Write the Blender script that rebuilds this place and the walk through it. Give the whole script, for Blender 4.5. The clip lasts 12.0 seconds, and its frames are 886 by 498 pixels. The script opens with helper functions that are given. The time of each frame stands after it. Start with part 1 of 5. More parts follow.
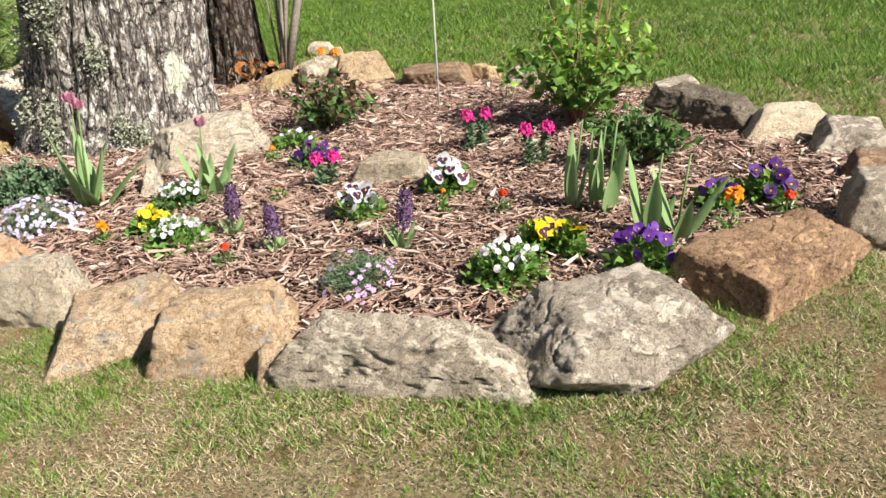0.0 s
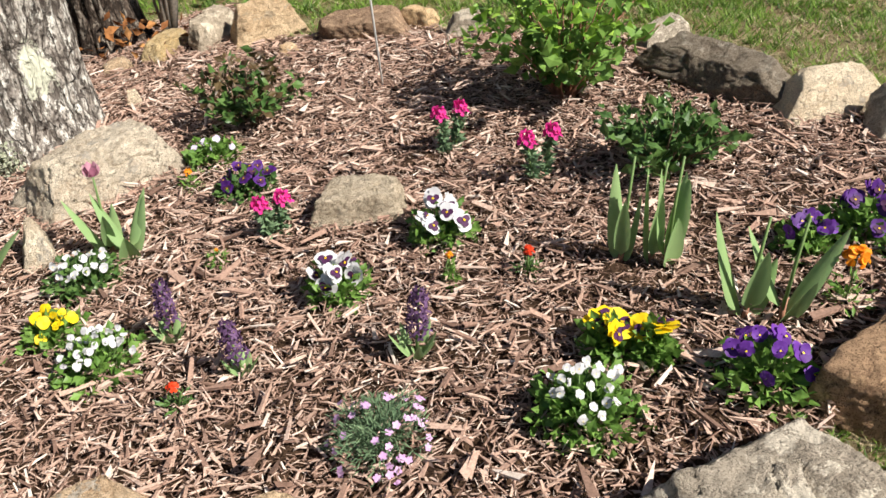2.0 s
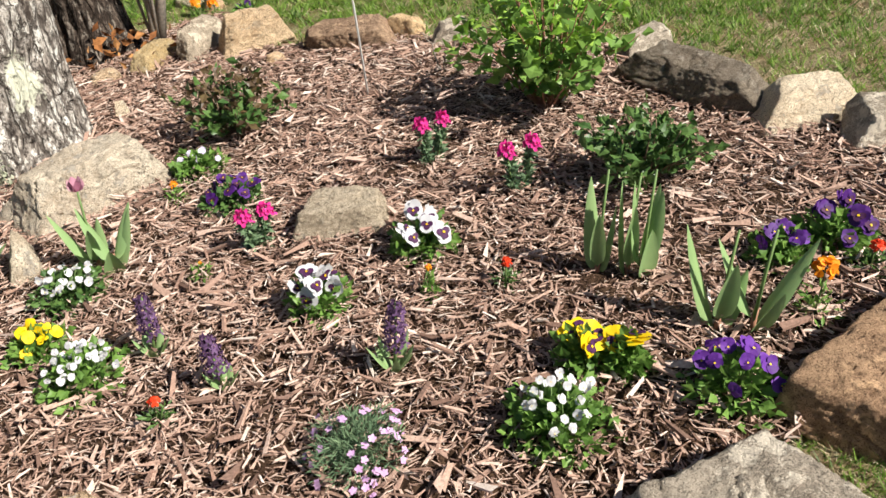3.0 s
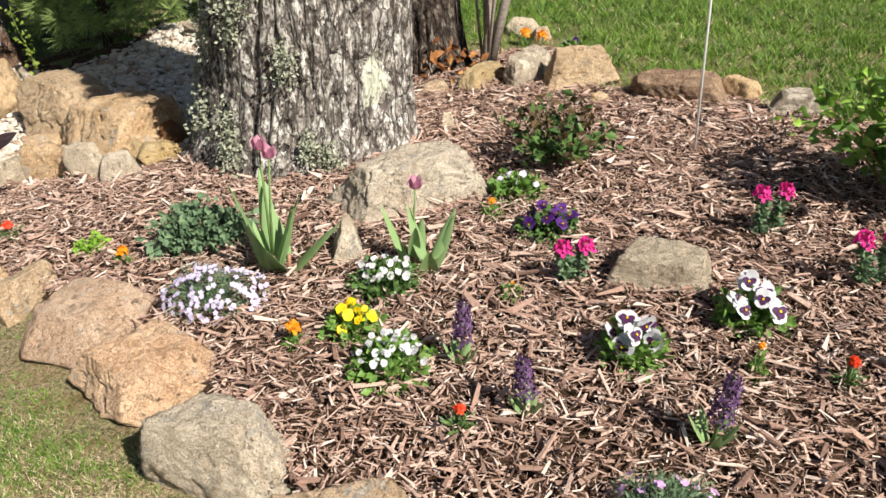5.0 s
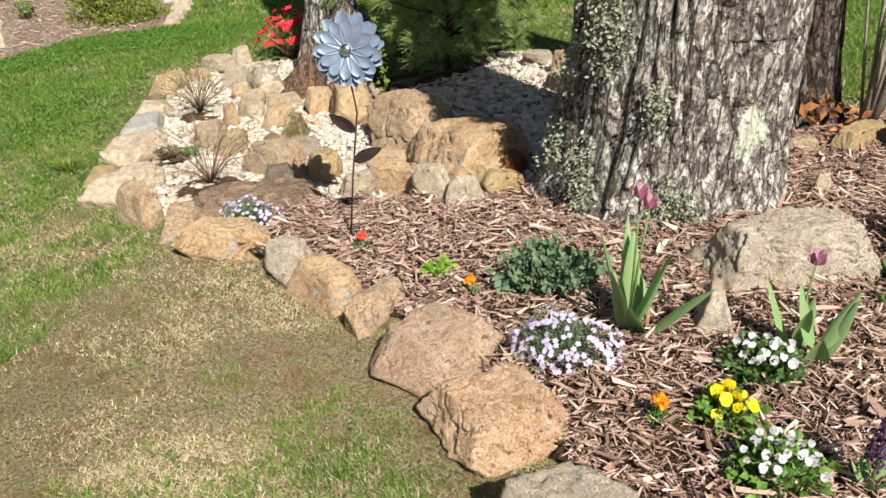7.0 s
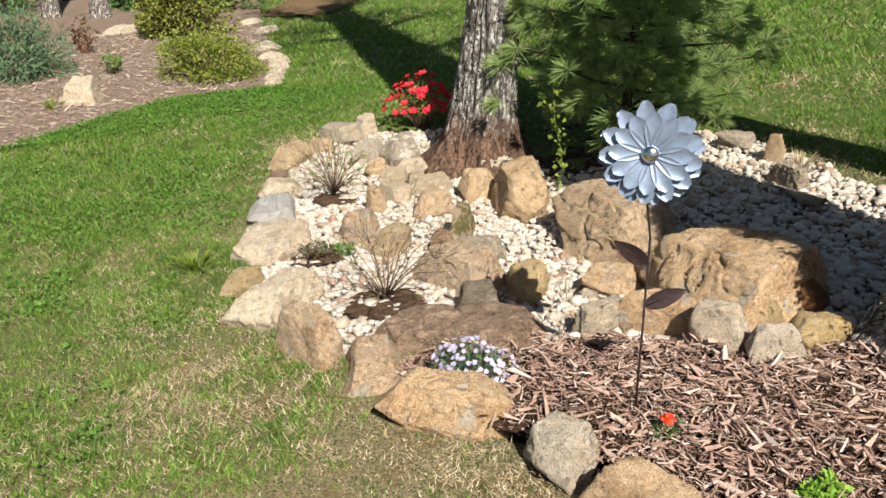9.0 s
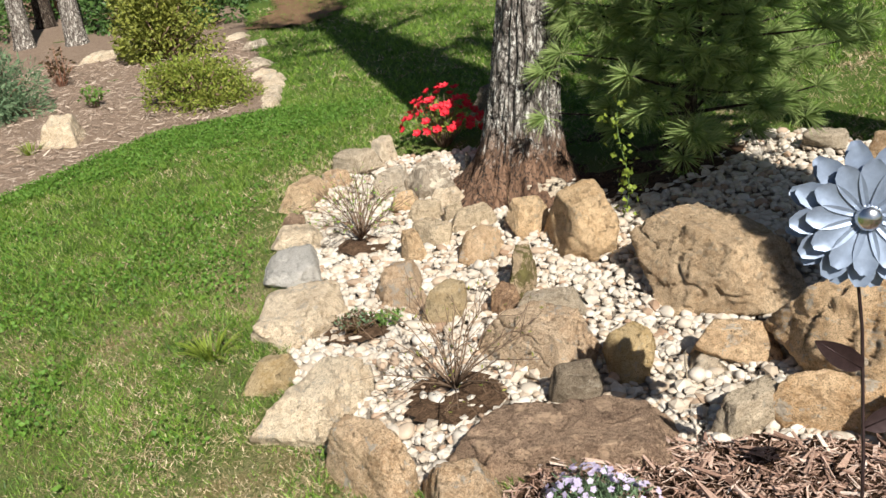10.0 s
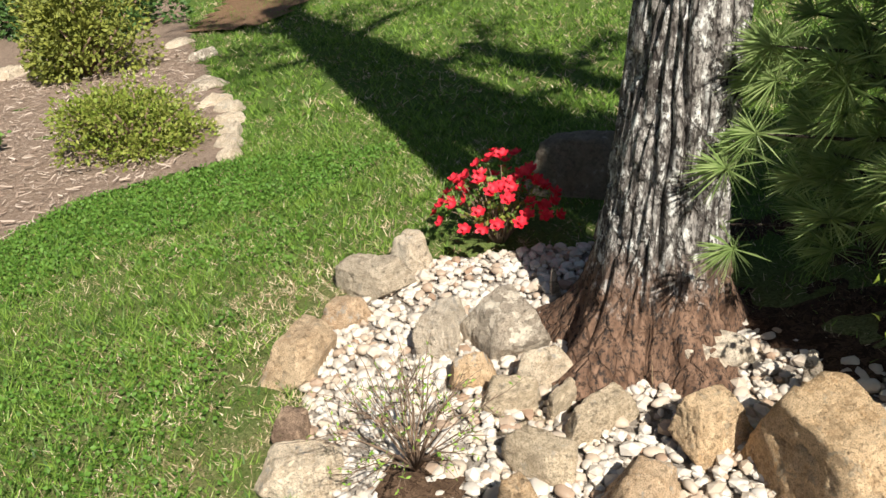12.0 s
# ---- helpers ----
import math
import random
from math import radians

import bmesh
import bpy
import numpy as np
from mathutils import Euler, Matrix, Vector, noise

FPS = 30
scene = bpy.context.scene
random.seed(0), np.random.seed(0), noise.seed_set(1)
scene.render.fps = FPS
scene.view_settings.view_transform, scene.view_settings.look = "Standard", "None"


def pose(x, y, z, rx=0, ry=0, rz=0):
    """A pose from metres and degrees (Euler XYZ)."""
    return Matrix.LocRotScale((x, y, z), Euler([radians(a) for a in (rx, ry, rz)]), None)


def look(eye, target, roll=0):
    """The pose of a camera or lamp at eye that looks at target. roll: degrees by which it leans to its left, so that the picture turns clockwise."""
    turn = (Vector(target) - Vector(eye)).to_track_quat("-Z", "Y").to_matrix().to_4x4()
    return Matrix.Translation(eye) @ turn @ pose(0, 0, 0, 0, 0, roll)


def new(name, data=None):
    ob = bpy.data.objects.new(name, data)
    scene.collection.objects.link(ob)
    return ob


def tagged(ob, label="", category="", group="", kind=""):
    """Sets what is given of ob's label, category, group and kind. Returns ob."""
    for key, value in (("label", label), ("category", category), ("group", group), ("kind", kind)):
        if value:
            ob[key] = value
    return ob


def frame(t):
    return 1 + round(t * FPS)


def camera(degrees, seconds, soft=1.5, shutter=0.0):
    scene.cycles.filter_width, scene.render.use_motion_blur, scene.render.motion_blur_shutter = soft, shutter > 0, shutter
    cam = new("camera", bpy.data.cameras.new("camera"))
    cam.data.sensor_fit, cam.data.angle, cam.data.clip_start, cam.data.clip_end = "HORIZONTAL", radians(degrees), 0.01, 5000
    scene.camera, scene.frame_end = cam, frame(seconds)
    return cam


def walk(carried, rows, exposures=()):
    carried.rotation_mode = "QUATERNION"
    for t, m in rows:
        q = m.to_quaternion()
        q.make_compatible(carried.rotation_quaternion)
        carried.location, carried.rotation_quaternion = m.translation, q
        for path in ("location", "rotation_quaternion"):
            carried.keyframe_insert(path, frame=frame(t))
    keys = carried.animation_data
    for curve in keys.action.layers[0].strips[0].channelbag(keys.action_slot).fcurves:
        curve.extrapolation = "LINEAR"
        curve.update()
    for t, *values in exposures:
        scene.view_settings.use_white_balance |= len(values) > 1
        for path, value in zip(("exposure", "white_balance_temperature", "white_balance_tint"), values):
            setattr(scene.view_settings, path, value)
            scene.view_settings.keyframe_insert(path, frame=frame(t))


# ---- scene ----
cam = camera(56.3, 12.0)
METRES, EYE, TILT, LEAN, TURN = 6.0, 1.42, -24.0, 0.0, 0.0
ROWS = [
    (0.0, 0.0, 0.0, 0.0, -0.0, 0.0, -0.0),
    (0.5, -0.0136, 0.0273, 0.0114, -0.05, -3.84, -0.2),
    (1.0, -0.0435, 0.0611, 0.0446, -3.24, -6.19, 0.75),
    (1.5, -0.0485, 0.0894, 0.0617, -6.83, -8.07, 5.05),
    (2.0, -0.0455, 0.121, 0.0917, -8.05, -9.16, 6.01),
    (2.5, -0.0422, 0.1157, 0.0981, -8.17, -9.07, 5.74),
    (3.0, -0.0371, 0.1158, 0.0967, -8.24, -9.16, 6.47),
    (3.5, -0.045, 0.1184, 0.0974, -3.67, -8.07, 5.58),
    (5.5, -0.0893, 0.1287, 0.0929, 13.77, -5.84, -6.95),
    (6.0, -0.0983, 0.1316, 0.093, 19.77, -6.23, -7.77),
    (6.5, -0.1152, 0.1362, 0.0933, 24.96, -6.81, -9.64),
    (8.5, -0.2799, 0.1927, 0.1031, 30.22, -3.01, -13.59),
    (9.0, -0.3492, 0.2175, 0.1073, 30.63, -3.38, -13.06),
    (9.5, -0.3992, 0.2553, 0.1129, 30.34, -3.27, -9.25),
    (10.0, -0.4551, 0.2988, 0.1377, 30.23, -3.77, -8.4),
    (10.5, -0.5194, 0.3442, 0.1573, 30.21, -4.17, -8.64),
    (11.0, -0.5715, 0.4052, 0.1814, 29.69, -5.06, -6.6),
    (11.5, -0.6281, 0.4662, 0.2198, 29.6, -5.09, -7.52),
    (12.0, -0.695, 0.5322, 0.2356, 27.03, -5.08, -6.34),
]
walk(cam, [(t, pose(0, 0, EYE, TILT, LEAN, TURN) @ pose(METRES * x, METRES * y, METRES * z, 90 + pitch, roll, yaw)) for t, x, y, z, yaw, pitch, roll in ROWS], [(0.0, 0.84), (0.7, 0.70), (2.5, 0.76), (5.5, 0.66), (8.5, 0.56), (10.5, 0.57), (12.0, 0.70)])

# ---- world, sun, exposure ----
SUN_AZ, SUN_EL = -38.0, 45.0
world = bpy.data.worlds.new("world")
scene.world = world
world.use_nodes = True
wn = world.node_tree
sky = wn.nodes.new("ShaderNodeTexSky")
sky.sky_type = "NISHITA"
sky.sun_disc = False
sky.sun_elevation = radians(SUN_EL)
sky.sun_rotation = radians(90.0 - SUN_AZ)
wn.links.new(sky.outputs[0], wn.nodes["Background"].inputs[0])
wn.nodes["Background"].inputs[1].default_value = 0.038
sun_data = bpy.data.lights.new("sun", "SUN")
sun_data.energy, sun_data.angle, sun_data.color = 5.0, radians(0.5), (1.0, 0.95, 0.86)
sun = new("sun", sun_data)
to_sun = Vector((math.cos(radians(SUN_EL)) * math.cos(radians(SUN_AZ)), math.cos(radians(SUN_EL)) * math.sin(radians(SUN_AZ)), math.sin(radians(SUN_EL))))
sun.matrix_world = look(to_sun * 30, (0, 0, 0))

# ---- material helpers ----


def node(nt, kind, links=None, **values):
    n = nt.nodes.new(kind)
    for key, value in values.items():
        setattr(n, key, value)
    for key, value in (links or {}).items():
        if isinstance(value, bpy.types.NodeSocket):
            nt.links.new(value, n.inputs[key])
        else:
            n.inputs[key].default_value = value
    return n


def ramp(nt, fac, stops):
    n = node(nt, "ShaderNodeValToRGB", {0: fac})
    e = n.color_ramp.elements
    while len(e) < len(stops):
        e.new(0.5)
    for el, (at, col) in zip(e, stops):
        el.position = at
        el.color = (*col, 1.0) if len(col) == 3 else col
    return n.outputs[0]


def mix(nt, fac, a, b, how="MIX"):
    n = node(nt, "ShaderNodeMix", data_type="RGBA", blend_type=how)
    for key, value in ((0, fac), (6, a), (7, b)):
        if isinstance(value, bpy.types.NodeSocket):
            nt.links.new(value, n.inputs[key])
        else:
            n.inputs[key].default_value = value if key == 0 or len(value) == 4 else (*value, 1.0)
    return n.outputs[2]


def noise_tex(nt, vec, scale, detail=4.0, rough=0.6, dist=0.0):
    return node(nt, "ShaderNodeTexNoise", {"Vector": vec, "Scale": scale, "Detail": detail, "Roughness": rough, "Distortion": dist}).outputs[0]


def grey(a):
    return (a, a, a)


def start(name, rough=0.8, spec=0.3, metal=0.0):
    m = bpy.data.materials.new(name)
    m.use_nodes = True
    nt = m.node_tree
    b = nt.nodes["Principled BSDF"]
    b.inputs["Roughness"].default_value = rough
    b.inputs["Specular IOR Level"].default_value = spec
    b.inputs["Metallic"].default_value = metal
    return m, nt, b


def bump(nt, b, height, strength, distance=0.01):
    n = node(nt, "ShaderNodeBump", {"Height": height, "Strength": strength, "Distance": distance})
    nt.links.new(n.outputs[0], b.inputs["Normal"])


def coords(nt, offset=True):
    """Object coordinates, shifted by the object's own random number."""
    co = node(nt, "ShaderNodeTexCoord").outputs["Object"]
    if not offset:
        return co
    r = node(nt, "ShaderNodeObjectInfo").outputs["Random"]
    r = node(nt, "ShaderNodeMath", {0: r, 1: 40.0}, operation="MULTIPLY").outputs[0]
    return node(nt, "ShaderNodeVectorMath", {0: co, 1: r}, operation="ADD").outputs[0]


def scaled(nt, vec, x, y, z):
    return node(nt, "ShaderNodeVectorMath", {0: vec, 1: (x, y, z)}, operation="MULTIPLY").outputs[0]


def rock_material(name, dark, mid, light, patch, patch_amount, band=0.0):
    m, nt, b = start(name, 0.9, 0.2)
    co = coords(nt)
    large = noise_tex(nt, co, 5.0, 5, 0.6, 0.4)
    fine = noise_tex(nt, co, 70.0, 6, 0.75)
    grain = noise_tex(nt, co, 260.0, 3, 0.7)
    base = ramp(nt, large, [(0.30, dark), (0.42, mid), (0.60, light)])
    if band:
        layers = noise_tex(nt, scaled(nt, co, 3, 3, 60), 1.0, 5, 0.6, 0.6)
        base = mix(nt, band, base, ramp(nt, layers, [(0.38, dark), (0.6, light)]))
    base = mix(nt, ramp(nt, fine, [(0.42, grey(0.0)), (0.55, grey(0.8))]), base, light)
    base = mix(nt, ramp(nt, grain, [(0.38, grey(0.7)), (0.48, grey(0.0))]), base, [c * 0.5 for c in dark])
    spots = noise_tex(nt, co, 15.0, 8, 0.72, 0.3)
    edge = 0.64 - 0.16 * patch_amount
    base = mix(nt, ramp(nt, spots, [(edge, grey(0.0)), (edge + 0.03, grey(0.85))]), base, patch)
    stain = noise_tex(nt, co, 9.0, 6, 0.7)
    base = mix(nt, ramp(nt, stain, [(0.58, grey(0.0)), (0.75, grey(0.45))]), base, [c * 0.5 for c in dark])
    weather = noise_tex(nt, co, 24.0, 8, 0.78, 0.5)
    base = mix(nt, ramp(nt, weather, [(0.50, grey(0.0)), (0.60, grey(0.5))]), base, [0.6 * a + 0.4 * c for a, c in zip(dark, mid)])
    nt.links.new(base, b.inputs["Base Color"])
    h = mix(nt, 0.5, fine, grain)
    cracks = node(nt, "ShaderNodeTexVoronoi", {"Vector": node(nt, "ShaderNodeVectorMath", {0: co, 1: noise_tex(nt, co, 12.0, 4, 0.7)}, operation="ADD").outputs[0], "Scale": 17.0}, feature="DISTANCE_TO_EDGE").outputs[0]
    cracks = ramp(nt, cracks, [(0.0, grey(0.0)), (0.06, grey(1.0))])
    pits = ramp(nt, noise_tex(nt, co, 38.0, 8, 0.8), [(0.30, grey(0.0)), (0.42, grey(1.0))])
    base = mix(nt, 0.34, base, pits, "MULTIPLY")
    rnd = node(nt, "ShaderNodeObjectInfo").outputs["Random"]
    tone = node(nt, "ShaderNodeMapRange", {0: rnd, 3: 0.88, 4: 1.10}).outputs[0]
    sat = node(nt, "ShaderNodeMapRange", {0: node(nt, "ShaderNodeMath", {0: rnd, 1: 7.31}, operation="MULTIPLY").outputs[0], 1: 0.0, 2: 7.31, 3: 0.95, 4: 1.15}).outputs[0]
    base = node(nt, "ShaderNodeHueSaturation", {"Saturation": sat, "Value": tone, "Color": base}).outputs[0]
    nt.links.new(base, b.inputs["Base Color"])
    bump(nt, b, mix(nt, 0.08, mix(nt, 0.4, mix(nt, 0.55, h, mix(nt, 0.5, spots, weather)), pits), cracks), 1.0, 0.042)
    return m


ROCKS = {
    "grey": rock_material("grey_granite", (0.18, 0.142, 0.105), (0.385, 0.32, 0.25), (0.56, 0.475, 0.375), (0.84, 0.74, 0.60), 0.7),
    "tan": rock_material("tan_stone", (0.28, 0.165, 0.09), (0.55, 0.365, 0.215), (0.76, 0.57, 0.385), (0.50, 0.45, 0.38), 0.5),
    "orange": rock_material("orange_sandstone", (0.30, 0.18, 0.09), (0.58, 0.385, 0.215), (0.78, 0.58, 0.37), (0.46, 0.37, 0.26), 0.4),
    "brown": rock_material("brown_stone", (0.11, 0.068, 0.046), (0.24, 0.155, 0.105), (0.45, 0.31, 0.21), (0.60, 0.42, 0.28), 0.6),
    "pale": rock_material("pale_stone", (0.36, 0.265, 0.175), (0.64, 0.51, 0.37), (0.80, 0.69, 0.54), (0.48, 0.43, 0.365), 0.4),
    "white": rock_material("white_quartz", (0.42, 0.38, 0.33), (0.58, 0.55, 0.50), (0.70, 0.67, 0.62), (0.50, 0.44, 0.36), 0.2),
    "yellow": rock_material("yellow_sandstone", (0.36, 0.24, 0.10), (0.50, 0.36, 0.18), (0.60, 0.47, 0.29), (0.46, 0.40, 0.30), 0.2),
    "rust": rock_material("rust_cobble", (0.18, 0.085, 0.04), (0.27, 0.135, 0.065), (0.34, 0.19, 0.10), (0.36, 0.24, 0.15), 0.1),
    "peach": rock_material("peach_sandstone", (0.36, 0.205, 0.115), (0.64, 0.40, 0.25), (0.80, 0.58, 0.41), (0.52, 0.44, 0.36), 0.3),
    "moss": rock_material("mossy_stone", (0.20, 0.14, 0.08), (0.42, 0.31, 0.19), (0.60, 0.46, 0.31), (0.13, 0.125, 0.03), 0.95),
    "slate": rock_material("layered_stone", (0.28, 0.215, 0.145), (0.50, 0.405, 0.29), (0.68, 0.57, 0.43), (0.42, 0.37, 0.30), 0.3, 0.6),
    "dark": rock_material("dark_granite", (0.10, 0.075, 0.055), (0.19, 0.145, 0.105), (0.32, 0.265, 0.20), (0.42, 0.37, 0.30), 0.4, 0.2),
}


def island_material(name, stops, rough=0.85, vary=0.35, scale=60.0, spec=0.25, bumpy=0.4, stretch=None):
    """Loose pieces in one mesh: each takes its own tone."""
    m, nt, b = start(name, rough, spec)
    r = node(nt, "ShaderNodeNewGeometry").outputs["Random Per Island"]
    base = ramp(nt, r, stops)
    co = coords(nt, False)
    if stretch:
        co = scaled(nt, co, *stretch)
    n = noise_tex(nt, co, scale, 5, 0.7)
    base = mix(nt, vary, base, ramp(nt, n, [(0.3, grey(0.05)), (0.7, grey(0.85))]), "OVERLAY")
    nt.links.new(base, b.inputs["Base Color"])
    bump(nt, b, n, bumpy, 0.004)
    return m


def leaf_material(name, a, c, rough=0.5, clear=0.3, scale=30.0, spec=0.35):
    """Leaf or petal: two tones, part of the light passes through."""
    m, nt, b = start(name, rough, spec)
    co = coords(nt)
    r = node(nt, "ShaderNodeNewGeometry").outputs["Random Per Island"]
    n = noise_tex(nt, co, scale, 3, 0.6)
    f = node(nt, "ShaderNodeMath", {0: r, 1: n}, operation="ADD").outputs[0]
    f = node(nt, "ShaderNodeMath", {0: f, 1: 0.5}, operation="MULTIPLY").outputs[0]
    col = ramp(nt, f, [(0.2, a), (0.8, c)])
    nt.links.new(col, b.inputs["Base Color"])
    t = node(nt, "ShaderNodeBsdfTranslucent", {"Color": col})
    mx = node(nt, "ShaderNodeMixShader", {0: clear, 1: b.outputs[0], 2: t.outputs[0]})
    nt.links.new(mx.outputs[0], nt.nodes["Material Output"].inputs[0])
    return m


def plain(name, col, rough=0.5, metal=0.0, vary=0.25, scale=40.0, spec=0.4):
    m, nt, b = start(name, rough, spec, metal)
    n = noise_tex(nt, coords(nt), scale, 5, 0.65)
    nt.links.new(ramp(nt, n, [(0.3, [c * (1 - vary) for c in col]), (0.7, [min(1, c * (1 + vary)) for c in col])]), b.inputs["Base Color"])
    bump(nt, b, n, 0.25, 0.003)
    return m


def ground_material():
    m, nt, b = start("turf_soil", 0.95, 0.1)
    co = node(nt, "ShaderNodeTexCoord").outputs["Object"]
    big = noise_tex(nt, co, 0.9, 5, 0.6)
    mid = noise_tex(nt, co, 7.0, 6, 0.7)
    fine = noise_tex(nt, co, 95.0, 6, 0.8)
    soil = mix(nt, 0.45, ramp(nt, mid, [(0.35, (0.24, 0.135, 0.078)), (0.6, (0.47, 0.30, 0.185))]), ramp(nt, fine, [(0.38, grey(0.15)), (0.58, grey(1.0))]), "MULTIPLY")
    # straw thatch; the dark stop paints in shadows between grass blades
    thatch = ramp(nt, fine, [(0.40, (0.06, 0.043, 0.024)), (0.58, (0.42, 0.32, 0.205))])
    turf = ramp(nt, fine, [(0.35, (0.045, 0.08, 0.015)), (0.65, (0.115, 0.175, 0.038))])
    base = mix(nt, ramp(nt, mid, [(0.36, grey(0.0)), (0.54, grey(1.0))]), soil, thatch)
    front = node(nt, "ShaderNodeSeparateXYZ", {0: co}).outputs[0]
    front = node(nt, "ShaderNodeMapRange", {0: front, 1: -4.5, 2: -2.5, 3: 1.0, 4: 0.25}).outputs[0]
    greened = ramp(nt, big, [(0.36, grey(0.2)), (0.54, grey(0.85))])
    base = mix(nt, node(nt, "ShaderNodeMath", {0: greened, 1: front}, operation="MULTIPLY").outputs[0], base, turf)
    # lush lawn away from the beds
    x = node(nt, "ShaderNodeSeparateXYZ", {0: co})
    far_left = node(nt, "ShaderNodeMapRange", {0: x.outputs[0], 1: -5.5, 2: -7.0}).outputs[0]
    base = mix(nt, node(nt, "ShaderNodeMath", {0: far_left, 1: 0.7}, operation="MULTIPLY").outputs[0], base, turf)
    back = node(nt, "ShaderNodeMapRange", {0: x.outputs[1], 1: 5.0, 2: 7.0}).outputs[0]
    base = mix(nt, back, base, turf)
    nt.links.new(base, b.inputs["Base Color"])
    bump(nt, b, mix(nt, 0.5, mid, fine), 0.8, 0.02)
    return m


def mulch_ground(name, a, c):
    m, nt, b = start(name, 0.95, 0.1)
    co = node(nt, "ShaderNodeTexCoord").outputs["Object"]
    v = node(nt, "ShaderNodeTexVoronoi", {"Vector": node(nt, "ShaderNodeVectorMath", {0: co, 1: noise_tex(nt, co, 6.0)}, operation="ADD").outputs[0], "Scale": 38.0}).outputs["Color"]
    fine = noise_tex(nt, co, 140.0, 4, 0.7)
    base = mix(nt, fine, ramp(nt, v, [(0.2, a), (0.8, c)]), [k * 0.4 for k in a])
    nt.links.new(base, b.inputs["Base Color"])
    bump(nt, b, mix(nt, 0.5, v, fine), 1.0, 0.02)
    return m


def bark_material(name, dark, mid, light, pale, patches=(), brown_below=None):
    m, nt, b = start(name, 0.95, 0.15)
    co = coords(nt, False)
    strips = noise_tex(nt, scaled(nt, co, 24, 24, 5.0), 1.0, 7, 0.72, 0.6)
    bent = node(nt, "ShaderNodeVectorMath", {0: scaled(nt, co, 21, 21, 6.5), 1: noise_tex(nt, scaled(nt, co, 14, 14, 7), 1.0, 5, 0.7)}, operation="ADD").outputs[0]
    plates = node(nt, "ShaderNodeTexVoronoi", {"Vector": bent, "Scale": 1.0}, feature="DISTANCE_TO_EDGE").outputs[0]
    plates = ramp(nt, plates, [(0.01, grey(0.9)), (0.11, grey(0.0))])
    fine = noise_tex(nt, scaled(nt, co, 90, 90, 40), 1.0, 5, 0.7)
    crust = noise_tex(nt, scaled(nt, co, 26, 26, 14), 1.0, 6, 0.75)
    base = ramp(nt, strips, [(0.38, dark), (0.47, mid), (0.60, light)])
    base = mix(nt, ramp(nt, fine, [(0.4, grey(0.6)), (0.55, grey(0.0))]), base, [k * 0.5 for k in dark])
    base = mix(nt, ramp(nt, crust, [(0.53, grey(0.0)), (0.57, grey(0.9))]), base, pale)
    base = mix(nt, plates, base, [0.8 * k + 0.2 * j for k, j in zip(dark, mid)])
    if brown_below is not None:
        z = node(nt, "ShaderNodeSeparateXYZ", {0: co}).outputs[2]
        f = node(nt, "ShaderNodeMath", {0: z, 1: node(nt, "ShaderNodeMath", {0: crust, 1: 0.5}, operation="MULTIPLY").outputs[0]}, operation="ADD").outputs[0]
        f = node(nt, "ShaderNodeMapRange", {0: f, 1: brown_below + 0.3, 2: brown_below + 0.12}).outputs[0]
        base = mix(nt, f, base, ramp(nt, strips, [(0.35, (0.09, 0.05, 0.032)), (0.65, (0.27, 0.165, 0.11))]))
    speck = noise_tex(nt, scaled(nt, co, 60, 60, 34), 1.0, 6, 0.8)
    base = mix(nt, ramp(nt, speck, [(0.42, grey(0.95)), (0.50, grey(0.0))]), base, [k * 0.6 for k in dark])
    for place, size, col in patches:
        d = node(nt, "ShaderNodeVectorMath", {0: scaled(nt, co, 1, 1, 0.62), 1: (place[0], place[1], place[2] * 0.62)}, operation="DISTANCE").outputs["Value"]
        d = node(nt, "ShaderNodeMath", {0: d, 1: node(nt, "ShaderNodeMath", {0: noise_tex(nt, co, 30.0, 6, 0.75), 1: size * 1.1}, operation="MULTIPLY").outputs[0]}, operation="ADD").outputs[0]
        f = node(nt, "ShaderNodeMapRange", {0: d, 1: size * 1.5, 2: size * 1.4}).outputs[0]
        base = mix(nt, f, base, ramp(nt, fine, [(0.3, [k * 0.6 for k in col]), (0.6, col)]))
    nt.links.new(base, b.inputs["Base Color"])
    low = node(nt, "ShaderNodeMath", {0: 1.0, 1: plates}, operation="SUBTRACT").outputs[0]
    bump(nt, b, mix(nt, 0.4, mix(nt, 0.5, strips, mix(nt, 0.5, fine, crust)), low), 1.0, 0.02)
    return m


M_GROUND = ground_material()
# soil colour kept extra dark to paint the shade in gaps between chips
M_MULCH = mulch_ground("shade_dark_soil", (0.05, 0.028, 0.018), (0.20, 0.12, 0.075))
M_GRAVEL = mulch_ground("gravel_base", (0.38, 0.32, 0.26), (0.60, 0.54, 0.47))
M_RING = mulch_ground("shrub_mulch", (0.10, 0.06, 0.037), (0.32, 0.205, 0.13))
M_FARMULCH = mulch_ground("weathered_mulch", (0.34, 0.24, 0.175), (0.55, 0.425, 0.33))
M_CHIPS = island_material("bark_chips", [(0.0, (0.12, 0.07, 0.052)), (0.25, (0.33, 0.205, 0.155)), (0.65, (0.50, 0.34, 0.265)), (0.9, (0.62, 0.475, 0.395)), (1.0, (0.76, 0.65, 0.57))], 0.9, 0.45, 120.0)
M_FARCHIPS = island_material("weathered_chips", [(0.0, (0.28, 0.20, 0.15)), (0.5, (0.50, 0.39, 0.31)), (1.0, (0.68, 0.58, 0.49))], 0.9, 0.3, 120.0)
